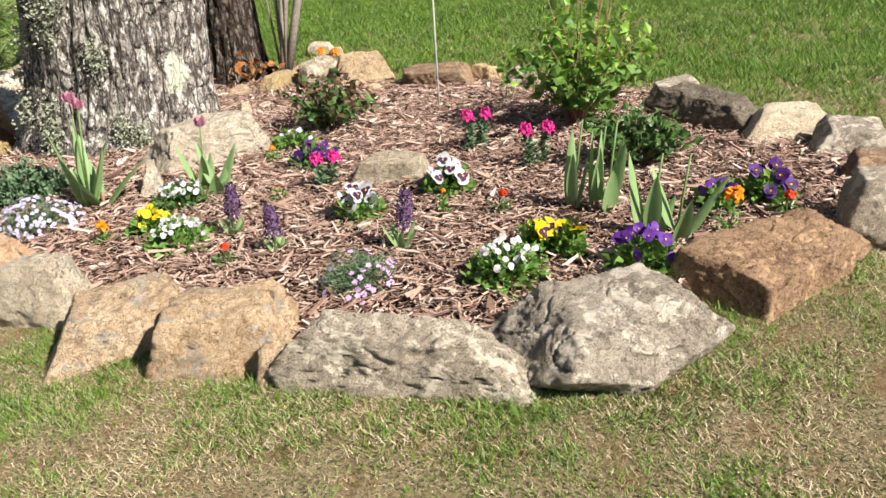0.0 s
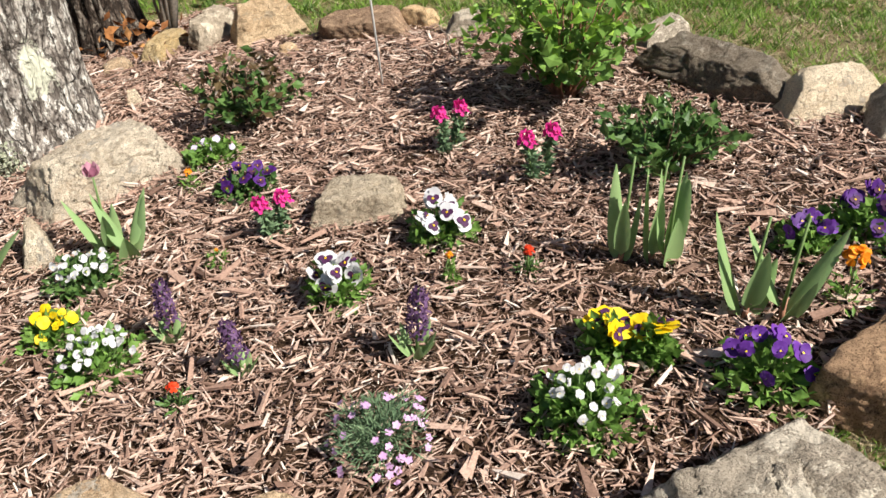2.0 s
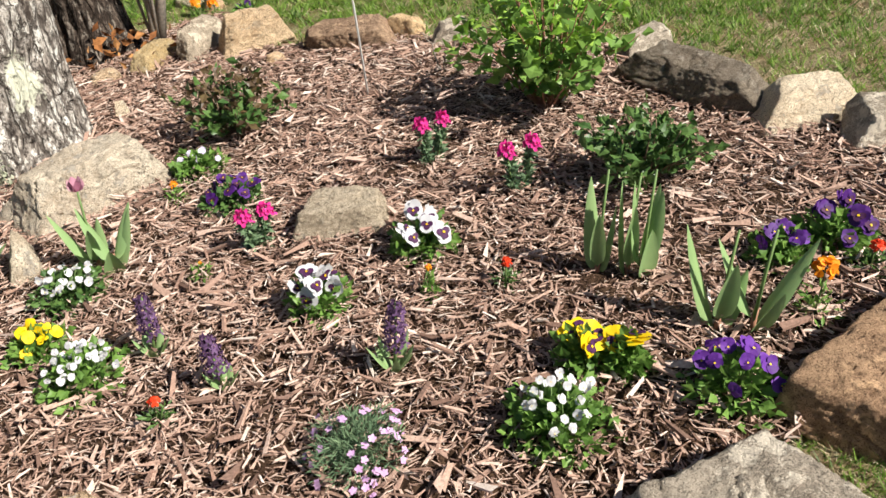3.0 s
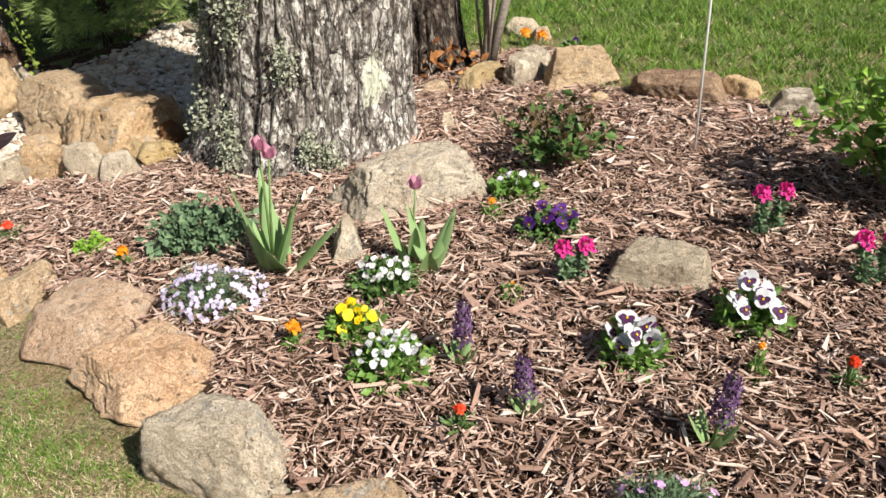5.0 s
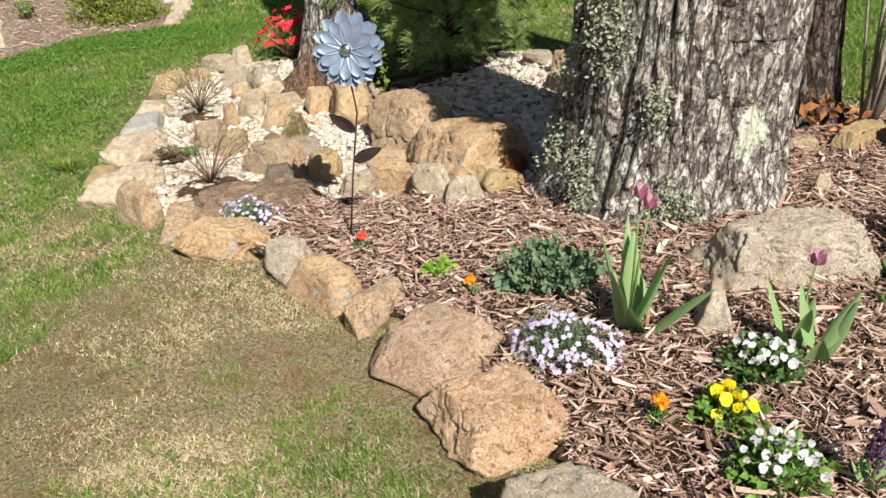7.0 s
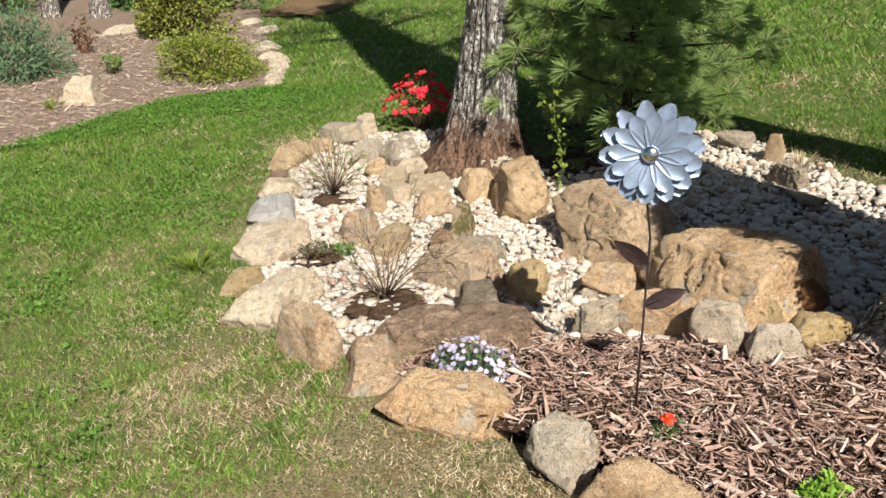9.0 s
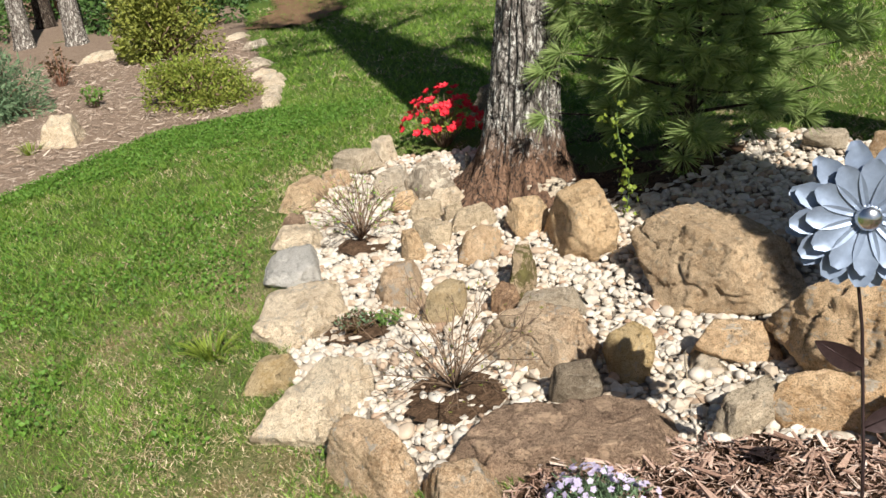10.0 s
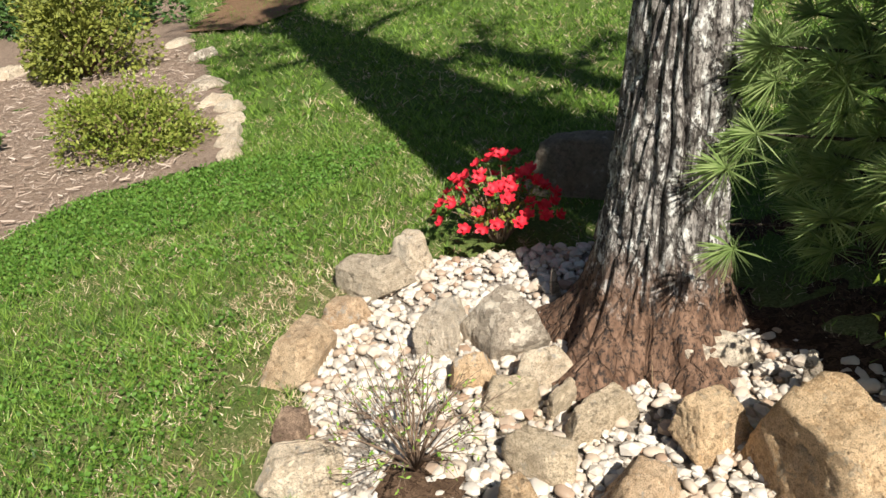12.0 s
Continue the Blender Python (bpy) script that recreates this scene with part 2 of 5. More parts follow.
M_PEBBLE = island_material("white_marble", [(0.0, (0.32, 0.21, 0.14)), (0.14, (0.48, 0.39, 0.30)), (0.4, (0.52, 0.46, 0.385)), (1.0, (0.61, 0.565, 0.50))], 0.55, 0.15, 40.0, 0.4, 0.15)
M_GREEN = leaf_material("green_blades", (0.035, 0.10, 0.012), (0.27, 0.42, 0.065), 0.5, 0.3, 3.0)
M_DRY = island_material("dry_blades", [(0.0, (0.17, 0.12, 0.06)), (0.5, (0.45, 0.355, 0.205)), (1.0, (0.70, 0.60, 0.42))], 0.8, 0.2, 20.0)

# ---- mesh helpers ----


class Build:
    """Collects vertices and faces of one mesh."""

    def __init__(self):
        self.v, self.f, self.m, self.n = [], [], [], 0

    def add(self, verts, faces, mat=0):
        self.v.append(np.asarray(verts, float).reshape(-1, 3))
        self.f += [tuple(i + self.n for i in q) for q in faces]
        self.m += [mat] * len(faces)
        self.n += len(self.v[-1])

    def mesh(self, name, mats, smooth=True):
        me = bpy.data.meshes.new(name)
        me.from_pydata(np.concatenate(self.v).tolist(), [], self.f)
        for m in mats:
            me.materials.append(m)
        me.polygons.foreach_set("material_index", self.m)
        me.polygons.foreach_set("use_smooth", [smooth] * len(self.f))
        me.update()
        return me


def fast_mesh(name, verts, faces, mat, smooth=False):
    """One mesh from arrays: faces all of one size."""
    me = bpy.data.meshes.new(name)
    faces = np.asarray(faces, np.int32)
    me.vertices.add(len(verts))
    me.vertices.foreach_set("co", np.asarray(verts, np.float32).ravel())
    me.loops.add(faces.size)
    me.loops.foreach_set("vertex_index", faces.ravel())
    me.polygons.add(len(faces))
    me.polygons.foreach_set("loop_start", np.arange(0, faces.size, faces.shape[1], dtype=np.int32))
    me.polygons.foreach_set("use_smooth", np.full(len(faces), smooth))
    me.update(calc_edges=True)
    me.materials.append(mat)
    return me


def part(name, me, parent, label=""):
    ob = new(name, me)
    ob.parent = parent
    return tagged(ob, label, kind="stuff" if name.endswith(("stemwork", "cover")) else "")


def G(x, y):
    """Height of the ground."""
    x, y = np.clip(np.asarray(x, float), -30, 14), np.clip(np.asarray(y, float), -8, 30)
    z = 0.0763 + 0.425 * np.tanh((x + 2.2) / 4) + 0.03745 * x + 0.02992 * y
    z = z - 0.0582 * np.clip(y - 2.2, -1, 3) / (1 + np.exp(-(x + 1.2) / 0.5))
    z = z - 0.11 * np.exp(-((x + 4.4) ** 2 + (y - 5.4) ** 2) / 1.125)
    z = z - 0.12 * np.exp(-((x + 3.3) ** 2 + (y - 4.8) ** 2) / 0.5)
    return z - 0.16 * np.clip((1.1 - y) / 1.2, 0, 1) ** 2 / (1 + np.exp(-(x + 2.5) / 0.4))


def gz(x, y):
    return float(G(x, y))


def inside(x, y, poly):
    x, y = np.asarray(x, float), np.asarray(y, float)
    hit = np.zeros(x.shape, bool)
    for (ax, ay), (bx, by) in zip(poly, poly[1:] + poly[:1]):
        cross = (ay > y) != (by > y)
        hit ^= cross & (x < (bx - ax) * (y - ay) / (by - ay + 1e-12) + ax)
    return hit


def value_noise(x, y, scale, seed):
    """Quick lattice noise in 0..1 for large arrays."""
    x, y = np.asarray(x) * scale + seed * 13.7, np.asarray(y) * scale + seed * 7.3
    table = np.random.default_rng(seed).random((64, 64))
    i, j = np.floor(x).astype(int), np.floor(y).astype(int)
    u, v = x - i, y - j
    u, v = u * u * (3 - 2 * u), v * v * (3 - 2 * v)
    p = lambda a, b: table[a % 64, b % 64]
    return (p(i, j) * (1 - u) + p(i + 1, j) * u) * (1 - v) + (p(i, j + 1) * (1 - u) + p(i + 1, j + 1) * u) * v


def sheet(name, x0, x1, y0, y1, step, lift, poly, mat, rough=0.0):
    """A patch of ground that follows the slope inside an outline."""
    xs, ys = np.arange(x0, x1, step), np.arange(y0, y1, step)
    X, Y = np.meshgrid(xs, ys)
    Z = G(X, Y) + lift + rough * (value_noise(X, Y, 7.0, 3) - 0.5) + rough * 0.5 * (value_noise(X, Y, 19.0, 4) - 0.5)
    v = np.stack([X, Y, Z], -1).reshape(-1, 3)
    w, h = len(xs), len(ys)
    i, j = np.meshgrid(np.arange(w - 1), np.arange(h - 1))
    a = (j * w + i).ravel()
    f = np.stack([a, a + 1, a + w + 1, a + w], -1)
    c = v[f].mean(1)
    f = f[inside(c[:, 0], c[:, 1], poly)]
    used = np.unique(f)
    re = np.zeros(len(v), int)
    re[used] = np.arange(len(used))
    return new(name, fast_mesh(name, v[used], re[f], mat, True))


def frame_of(normal, up=(0, 0, 1)):
    n = np.asarray(normal, float)
    n = n / np.linalg.norm(n)
    s = np.cross(up, n)
    s = np.array([1.0, 0, 0]) if np.linalg.norm(s) < 1e-4 else s / np.linalg.norm(s)
    return np.stack([s, np.cross(n, s), n], 1)


def tube(points, radii, sides=6):
    """Vertices and faces of a tapering tube along points."""
    pts = np.asarray(points, float)
    radii = np.broadcast_to(radii, (len(pts),))
    d = np.gradient(pts, axis=0)
    v = []
    for p, t, r in zip(pts, d, radii):
        m = frame_of(t, (0.31, 0.2, 0.93) if abs(t[2]) < 0.9 * np.linalg.norm(t) else (1, 0.1, 0))
        a = np.arange(sides) * 2 * np.pi / sides
        v.append(p + r * (np.cos(a)[:, None] * m[:, 0] + np.sin(a)[:, None] * m[:, 1]))
    f = [(k * sides + i, k * sides + (i + 1) % sides, (k + 1) * sides + (i + 1) % sides, (k + 1) * sides + i) for k in range(len(pts) - 1) for i in range(sides)]
    f.append(tuple(range((len(pts) - 1) * sides, len(pts) * sides)))
    f.append(tuple(reversed(range(sides))))
    return np.concatenate(v), f


def blade(base, way, side, length, width, droop=0.3, fold=0.15, rows=5, shape=0.45):
    """A leaf from base along way: pointed, folded on its rib, bowed down by droop."""
    base, way, side = (np.asarray(k, float) for k in (base, way, side))
    way, side = way / np.linalg.norm(way), side - way * (side @ way) / (way @ way)
    side /= np.linalg.norm(side) + 1e-9
    up = np.cross(side, way)
    v = []
    for k in range(rows + 1):
        s = k / rows
        w = width * 0.5 * (max(0.0, math.sin(math.pi * min(1, s ** shape * 0.98 + 0.02))) ** 0.8 + 0.04)
        c = base + way * length * s + np.array([0, 0, -1.0]) * droop * length * s * s
        v += [c - side * w + up * fold * w, c, c + side * w + up * fold * w]
    f = []
    for k in range(rows):
        a = 3 * k
        f += [(a, a + 1, a + 4, a + 3), (a + 1, a + 2, a + 5, a + 4)]
    return v, f


def leaves_cloud(points, normals, size, rand, width=0.6):
    """Many small pointed leaves of four triangles as one array mesh: vertices, faces."""
    n = len(points)
    d = normals + rand.normal(0, 0.55, (n, 3))
    d /= np.linalg.norm(d, axis=1, keepdims=True)
    s = np.cross(d, rand.normal(0, 1, (n, 3)))
    s /= np.linalg.norm(s, axis=1, keepdims=True)
    u = np.cross(s, d)
    L = (size * rand.uniform(0.6, 1.25, n))[:, None]
    w = L * width * 0.5
    p = points
    v = np.stack([p, p + d * L * 0.5 - s * w + u * w * 0.25, p + d * L * 0.55, p + d * L * 0.5 + s * w + u * w * 0.25, p + d * L - u * L * 0.12], 1)
    f = np.array([(0, 2, 1), (0, 3, 2), (1, 2, 4), (2, 3, 4)])
    return v.reshape(-1, 3), (np.arange(n)[:, None, None] * 5 + f).reshape(-1, 3)


def thing(name, x, y, label, category, group="", lift=0.0):
    ob = new(name)
    ob.location = (x, y, gz(x, y) + lift + (0.026 if inside(x, y, BED) or inside(x, y, GRAVEL) else 0.0))
    ob.empty_display_size = 0.05
    return tagged(ob, label, category, group)


# ---- ground ----
BED = [(1.05, 2.1), (0.4, 1.8), (-0.1, 1.72), (-0.55, 1.96), (-1.0, 2.16), (-1.46, 2.6), (-1.82, 2.84), (-2.15, 2.99), (-2.65, 3.22), (-3.1, 3.26), (-3.6, 3.4), (-3.5, 3.75), (-2.9, 3.98), (-2.6, 3.98), (-2.2, 4.15), (-1.9, 4.9), (-1.6, 5.5), (-0.7, 5.75), (-0.5, 5.1), (0.2, 4.85), (0.6, 4.55), (1.1, 4.1), (1.1, 3.4), (1.45, 3.05), (1.5, 2.5)]
GRAVEL = [(-3.4, 3.72), (-3.9, 3.42), (-4.4, 3.62), (-4.8, 4.0), (-5.2, 4.45), (-5.6, 5.0), (-5.95, 5.5), (-6.05, 6.1), (-5.8, 6.4), (-5.2, 6.6), (-4.7, 6.3), (-4.1, 5.95), (-3.8, 6.2), (-3.7, 6.8), (-3.3, 6.8), (-2.8, 6.25), (-2.35, 5.8), (-2.15, 5.2), (-2.0, 4.6), (-2.2, 4.1), (-2.6, 3.96), (-2.9, 3.96)]
FAR_BED = [(-8.2, 3.0), (-8.5, 5.0), (-8.55, 6.6), (-8.2, 7.0), (-7.9, 7.35), (-8.5, 8.2), (-9.5, 9.0), (-11.1, 10.4), (-13.2, 12.6), (-19, 16), (-24, 8), (-15, 0)]
axis_near = np.arange(-13, 7.01, 0.12)
far_l, far_r = -13 - np.geomspace(0.3, 900, 26)[::-1], 7 + np.geomspace(0.3, 900, 24)
gx = np.concatenate([far_l, axis_near, far_r])
gy = np.concatenate([-3 - np.geomspace(0.3, 900, 24)[::-1], np.arange(-3, 14.01, 0.12), 14 + np.geomspace(0.3, 900, 26)])
GX, GY = np.meshgrid(gx, gy)
GZ = G(GX, GY) + 0.018 * (value_noise(GX, GY, 2.2, 11) - 0.5) + 0.012 * (value_noise(GX, GY, 6.0, 12) - 0.5)
GZ = np.where(inside(GX, GY, GRAVEL) | inside(GX, GY, BED), GZ - 0.07, GZ)
gw = len(gx)
ii, jj = np.meshgrid(np.arange(gw - 1), np.arange(len(gy) - 1))
aa = (jj * gw + ii).ravel()
ground = new("ground", fast_mesh("ground", np.stack([GX, GY, GZ], -1).reshape(-1, 3), np.stack([aa, aa + 1, aa + gw + 1, aa + gw], -1), M_GROUND, True))
tagged(ground, "sloping lawn ground of thatch, red soil and turf", "ground", kind="structure")

mulch = tagged(sheet("mulch_bed", -3.8, 1.7, 1.5, 5.9, 0.05, 0.022, BED, M_MULCH, 0.03), "brown soil under the shredded bark mulch, darkened for the shade between chips", "flower bed", kind="structure")
tagged(sheet("gravel_bed", -6.2, -1.8, 3.3, 7.1, 0.06, -0.02, GRAVEL, M_GRAVEL, 0.01), "pale stone dust under the white pebbles", "rock garden", kind="structure")
# dark soil sheet under the young pine; its tone paints the pine's shade
PINE_SHADE_SOIL = [(-4.8, 6.25), (-4.1, 5.85), (-3.75, 6.1), (-3.65, 6.4), (-3.7, 6.9), (-4.5, 6.9), (-5.0, 6.6)]
pine_shade_soil = tagged(sheet("pine_shade_soil", -5.1, -2.5, 5.7, 7.4, 0.05, 0.0, PINE_SHADE_SOIL, M_MULCH, 0.03), "dark soil patch that paints in the shade under the young pine", "soil", kind="structure")
tagged(sheet("far_mulch_bed", -24, -7.5, 0, 16.5, 0.1, 0.02, FAR_BED, M_FARMULCH, 0.03), "bed of weathered grey-brown bark mulch under shrubs", "flower bed", kind="structure")

# ---- stones ----
# x, y, length, depth, height, turn, kind
FRONT_STONES = [
    (0.91, 1.99, 0.56, 0.28, 0.11, 35, 'brown'),
    (0.40, 1.69, 0.57, 0.34, 0.135, 17, 'grey'),
    (-0.10, 1.64, 0.54, 0.24, 0.135, -17, 'grey'),
    (-0.40, 1.71, 0.10, 0.08, 0.08, -8, 'tan'),
    (-0.57, 1.87, 0.40, 0.30, 0.15, -6, 'tan'),
    (-0.85, 2.00, 0.44, 0.24, 0.14, 14, 'tan'),
    (-1.23, 2.25, 0.34, 0.28, 0.17, -16, 'pale'),
    (1.28, 2.20, 0.28, 0.26, 0.17, -20, 'grey'),
    (1.44, 2.63, 0.21, 0.14, 0.10, 3, 'brown'),
]
SIDE_STONES = [
    (-1.59, 2.58, 0.46, 0.28, 0.12, -34, 'peach'),
    (-1.92, 2.82, 0.33, 0.33, 0.14, -21, 'peach'),
    (-2.27, 3.0, 0.29, 0.19, 0.11, -86, 'tan'),
    (-2.53, 3.08, 0.38, 0.20, 0.12, -21, 'tan'),
    (-2.84, 3.21, 0.25, 0.17, 0.12, -15, 'pale'),
    (-3.28, 3.3, 0.46, 0.20, 0.12, 12, 'tan'),
    (-3.66, 3.43, 0.25, 0.37, 0.09, 41, 'tan'),
    (-4.0, 3.47, 0.33, 0.33, 0.17, -17, 'tan'),
    (-3.52, 3.77, 0.64, 0.28, 0.09, 21, 'brown'),
    (-4.4, 3.73, 0.41, 0.27, 0.13, -82, 'pale'),
    (-4.72, 3.83, 0.20, 0.17, 0.09, -79, 'yellow'),
    (-4.97, 4.26, 0.37, 0.41, 0.10, 23, 'pale'),
    (-5.35, 4.66, 0.41, 0.26, 0.08, -48, 'white'),
]
EDGE_STONES = [
    (-5.59, 4.98, 0.27, 0.21, 0.06, 28, 'pale'),
    (-5.73, 5.12, 0.15, 0.11, 0.06, -67, 'brown'),
    (-5.96, 5.52, 0.36, 0.18, 0.11, -84, 'orange'),
    (-5.97, 5.81, 0.22, 0.16, 0.06, 5, 'tan'),
    (-6.01, 6.07, 0.3, 0.22, 0.1, -5, 'slate'),
    (-5.93, 6.28, 0.19, 0.14, 0.12, -22, 'pale'),
    (-5.28, 5.84, 0.25, 0.28, 0.15, 53, 'grey'),
    (-5.52, 5.79, 0.3, 0.18, 0.11, -83, 'pale'),
    (-5.06, 5.68, 0.21, 0.08, 0.08, 34, 'pale'),
    (-5.3, 5.59, 0.17, 0.1, 0.07, 34, 'tan'),
    (-5.12, 5.52, 0.18, 0.1, 0.06, 16, 'slate'),
    (-4.95, 5.55, 0.27, 0.11, 0.06, 70, 'slate'),
    (-4.82, 5.52, 0.32, 0.09, 0.06, 61, 'slate'),
    (-4.93, 5.28, 0.24, 0.12, 0.07, -19, 'slate'),
    (-5.21, 6.17, 0.16, 0.1, 0.09, 64, 'grey'),
    (-4.71, 5.74, 0.16, 0.08, 0.09, 14, 'yellow'),
    (-4.54, 5.88, 0.25, 0.11, 0.09, 38, 'pale'),
    (-4.24, 5.81, 0.21, 0.11, 0.11, -6, 'grey'),
]
GARDEN_STONES = [
    (-4.89, 5.04, 0.15, 0.12, 0.1, 60, 'orange'),
    (-4.59, 5.19, 0.24, 0.21, 0.08, -85, 'tan'),
    (-4.22, 4.91, 0.36, 0.28, 0.12, -69, 'moss'),
    (-4.71, 4.67, 0.24, 0.2, 0.11, -68, 'tan'),
    (-4.49, 5.53, 0.3, 0.2, 0.12, 56, 'orange'),
    (-4.37, 4.52, 0.21, 0.12, 0.1, 81, 'yellow'),
    (-3.98, 4.67, 0.26, 0.09, 0.06, 25, 'slate'),
    # next row: dark stone added in place of the metal flower's cast shadow
    (-3.61, 4.06, 0.15, 0.09, 0.08, 32, 'dark'),
    (-4.62, 4.57, 0.23, 0.13, 0.06, 0, 'tan'),
    (-4.17, 4.65, 0.14, 0.09, 0.06, -7, 'brown'),
]
STREAM_STONES = [
    (-3.85, 4.33, 0.49, 0.31, 0.13, -20, 'tan'),
    (-3.53, 4.35, 0.21, 0.16, 0.1, 70, 'yellow'),
    (-3.32, 4.28, 0.27, 0.24, 0.08, 44, 'pale'),
    (-3.22, 4.54, 0.32, 0.16, 0.08, 2, 'tan'),
    (-3.07, 4.05, 0.28, 0.13, 0.07, 58, 'slate'),
    (-2.87, 4.09, 0.32, 0.13, 0.11, 1, 'tan'),
    (-2.64, 4.0, 0.18, 0.11, 0.13, -7, 'pale'),
    (-2.82, 4.29, 0.15, 0.06, 0.07, -36, 'pale'),
    (-2.45, 3.96, 0.17, 0.08, 0.09, 25, 'pale'),
    (-2.56, 4.23, 0.19, 0.1, 0.06, 34, 'yellow'),
]
BOULDERS = [
    (-4.13, 5.43, 0.42, 0.35, 0.27, -48, 'orange'),
    (-3.47, 5.15, 0.7, 0.44, 0.27, -31, 'orange'),
    (-2.74, 4.52, 0.74, 0.5, 0.25, -30, 'tan'),
]
TREE_STONES = [
    (-2.47, 4.42, 0.17, 0.14, 0.1, -10, 'rust'),
    (-2.35, 4.14, 0.21, 0.16, 0.08, -51, 'yellow'),
    (-3.25, 6.48, 0.22, 0.13, 0.06, -13, 'slate'),
    (-2.97, 6.23, 0.15, 0.1, 0.12, -17, 'tan'),
    (-2.8, 5.82, 0.44, 0.17, 0.09, -42, 'slate'),
    (-1.07, 3.70, 0.60, 0.42, 0.19, 30, 'pale'),
    (-1.21, 3.27, 0.24, 0.16, 0.12, 20, 'pale'),
    (-1.07, 4.43, 0.29, 0.12, 0.08, 18, 'pale'),
    (-1.29, 4.24, 0.22, 0.05, 0.06, 23, 'tan'),
    (-0.19, 3.13, 0.36, 0.26, 0.085, -18, 'slate'),
]
BACK_STONES = [
    (-0.78, 5.21, 0.4, 0.15, 0.15, 64, 'grey'),
    (-0.5, 5.15, 0.46, 0.22, 0.17, 17, 'orange'),
    (-0.04, 4.9, 0.54, 0.2, 0.11, -19, 'brown'),
    (0.24, 4.87, 0.2, 0.18, 0.09, -47, 'orange'),
    (0.44, 4.6, 0.23, 0.1, 0.11, -7, 'grey'),
    (1.14, 3.53, 0.58, 0.32, 0.125, -70, 'dark'),
    (1.38, 3.19, 0.38, 0.24, 0.12, -8, 'pale'),
    (1.50, 2.95, 0.32, 0.22, 0.10, -10, 'grey'),
    (-1.02, 5.12, 0.33, 0.12, 0.09, 67, 'yellow'),
    (-1.23, 4.95, 0.21, 0.1, 0.06, 17, 'tan'),
    (-0.4, 4.8, 0.18, 0.07, 0.05, 43, 'tan'),
    (1.14, 4.04, 0.35, 0.1, 0.08, 33, 'grey'),
]
FAR_STONES = [
    (-0.89, 6.11, 0.26, 0.14, 0.1, -22, 'pale'),
    (-5.44, 7.16, 0.46, 0.39, 0.28, -3, 'dark'),
    (-0.76, 5.97, 0.2, 0.2, 0.08, 13.0, 'tan'),
    (-9.29, 6.18, 0.38, 0.42, 0.25, 37.0, 'pale'),
    (-12.62, 9.15, 0.4, 0.53, 0.12, 8.0, 'pale'),
]
PATH_STONES = [
    (-11.34, 10.47, 0.3, 0.39, 0.08, 11.0, 'pale'),
    (-10.46, 9.92, 0.28, 0.36, 0.1, 2.0, 'grey'),
    (-9.99, 9.38, 0.31, 0.4, 0.1, -1.0, 'grey'),
    (-9.53, 8.92, 0.29, 0.37, 0.1, 4.0, 'grey'),
    (-9.06, 8.5, 0.24, 0.32, 0.08, 9.0, 'pale'),
    (-8.77, 8.35, 0.24, 0.22, 0.08, 15.0, 'pale'),
    (-8.53, 8.07, 0.23, 0.23, 0.08, 3.0, 'pale'),
    (-8.33, 7.84, 0.24, 0.18, 0.08, 9.0, 'pale'),
    (-8.16, 7.63, 0.25, 0.16, 0.08, 9.0, 'pale'),
    (-7.96, 7.4, 0.2, 0.15, 0.08, 5.0, 'pale'),
]


STONE_WORDS = {
    "grey": "weathered grey granite boulder with pale lichen spots", "tan": "rough tan fieldstone with grey weathering", "orange": "orange-tan sandstone with a crumbly face",
    "brown": "flat brown fieldstone with a lighter broken edge", "pale": "pale cream fieldstone with rough faces", "white": "whitish quartz stone at the lawn's edge",
    "yellow": "smooth yellow-tan sandstone", "rust": "smooth rust-brown river cobble", "slate": "flat layered grey-tan stone", "dark": "dark weathered boulder with brown streaks", "peach": "peach-pink sandstone slab with crumbly edges", "moss": "tan fieldstone with olive moss on top",
}


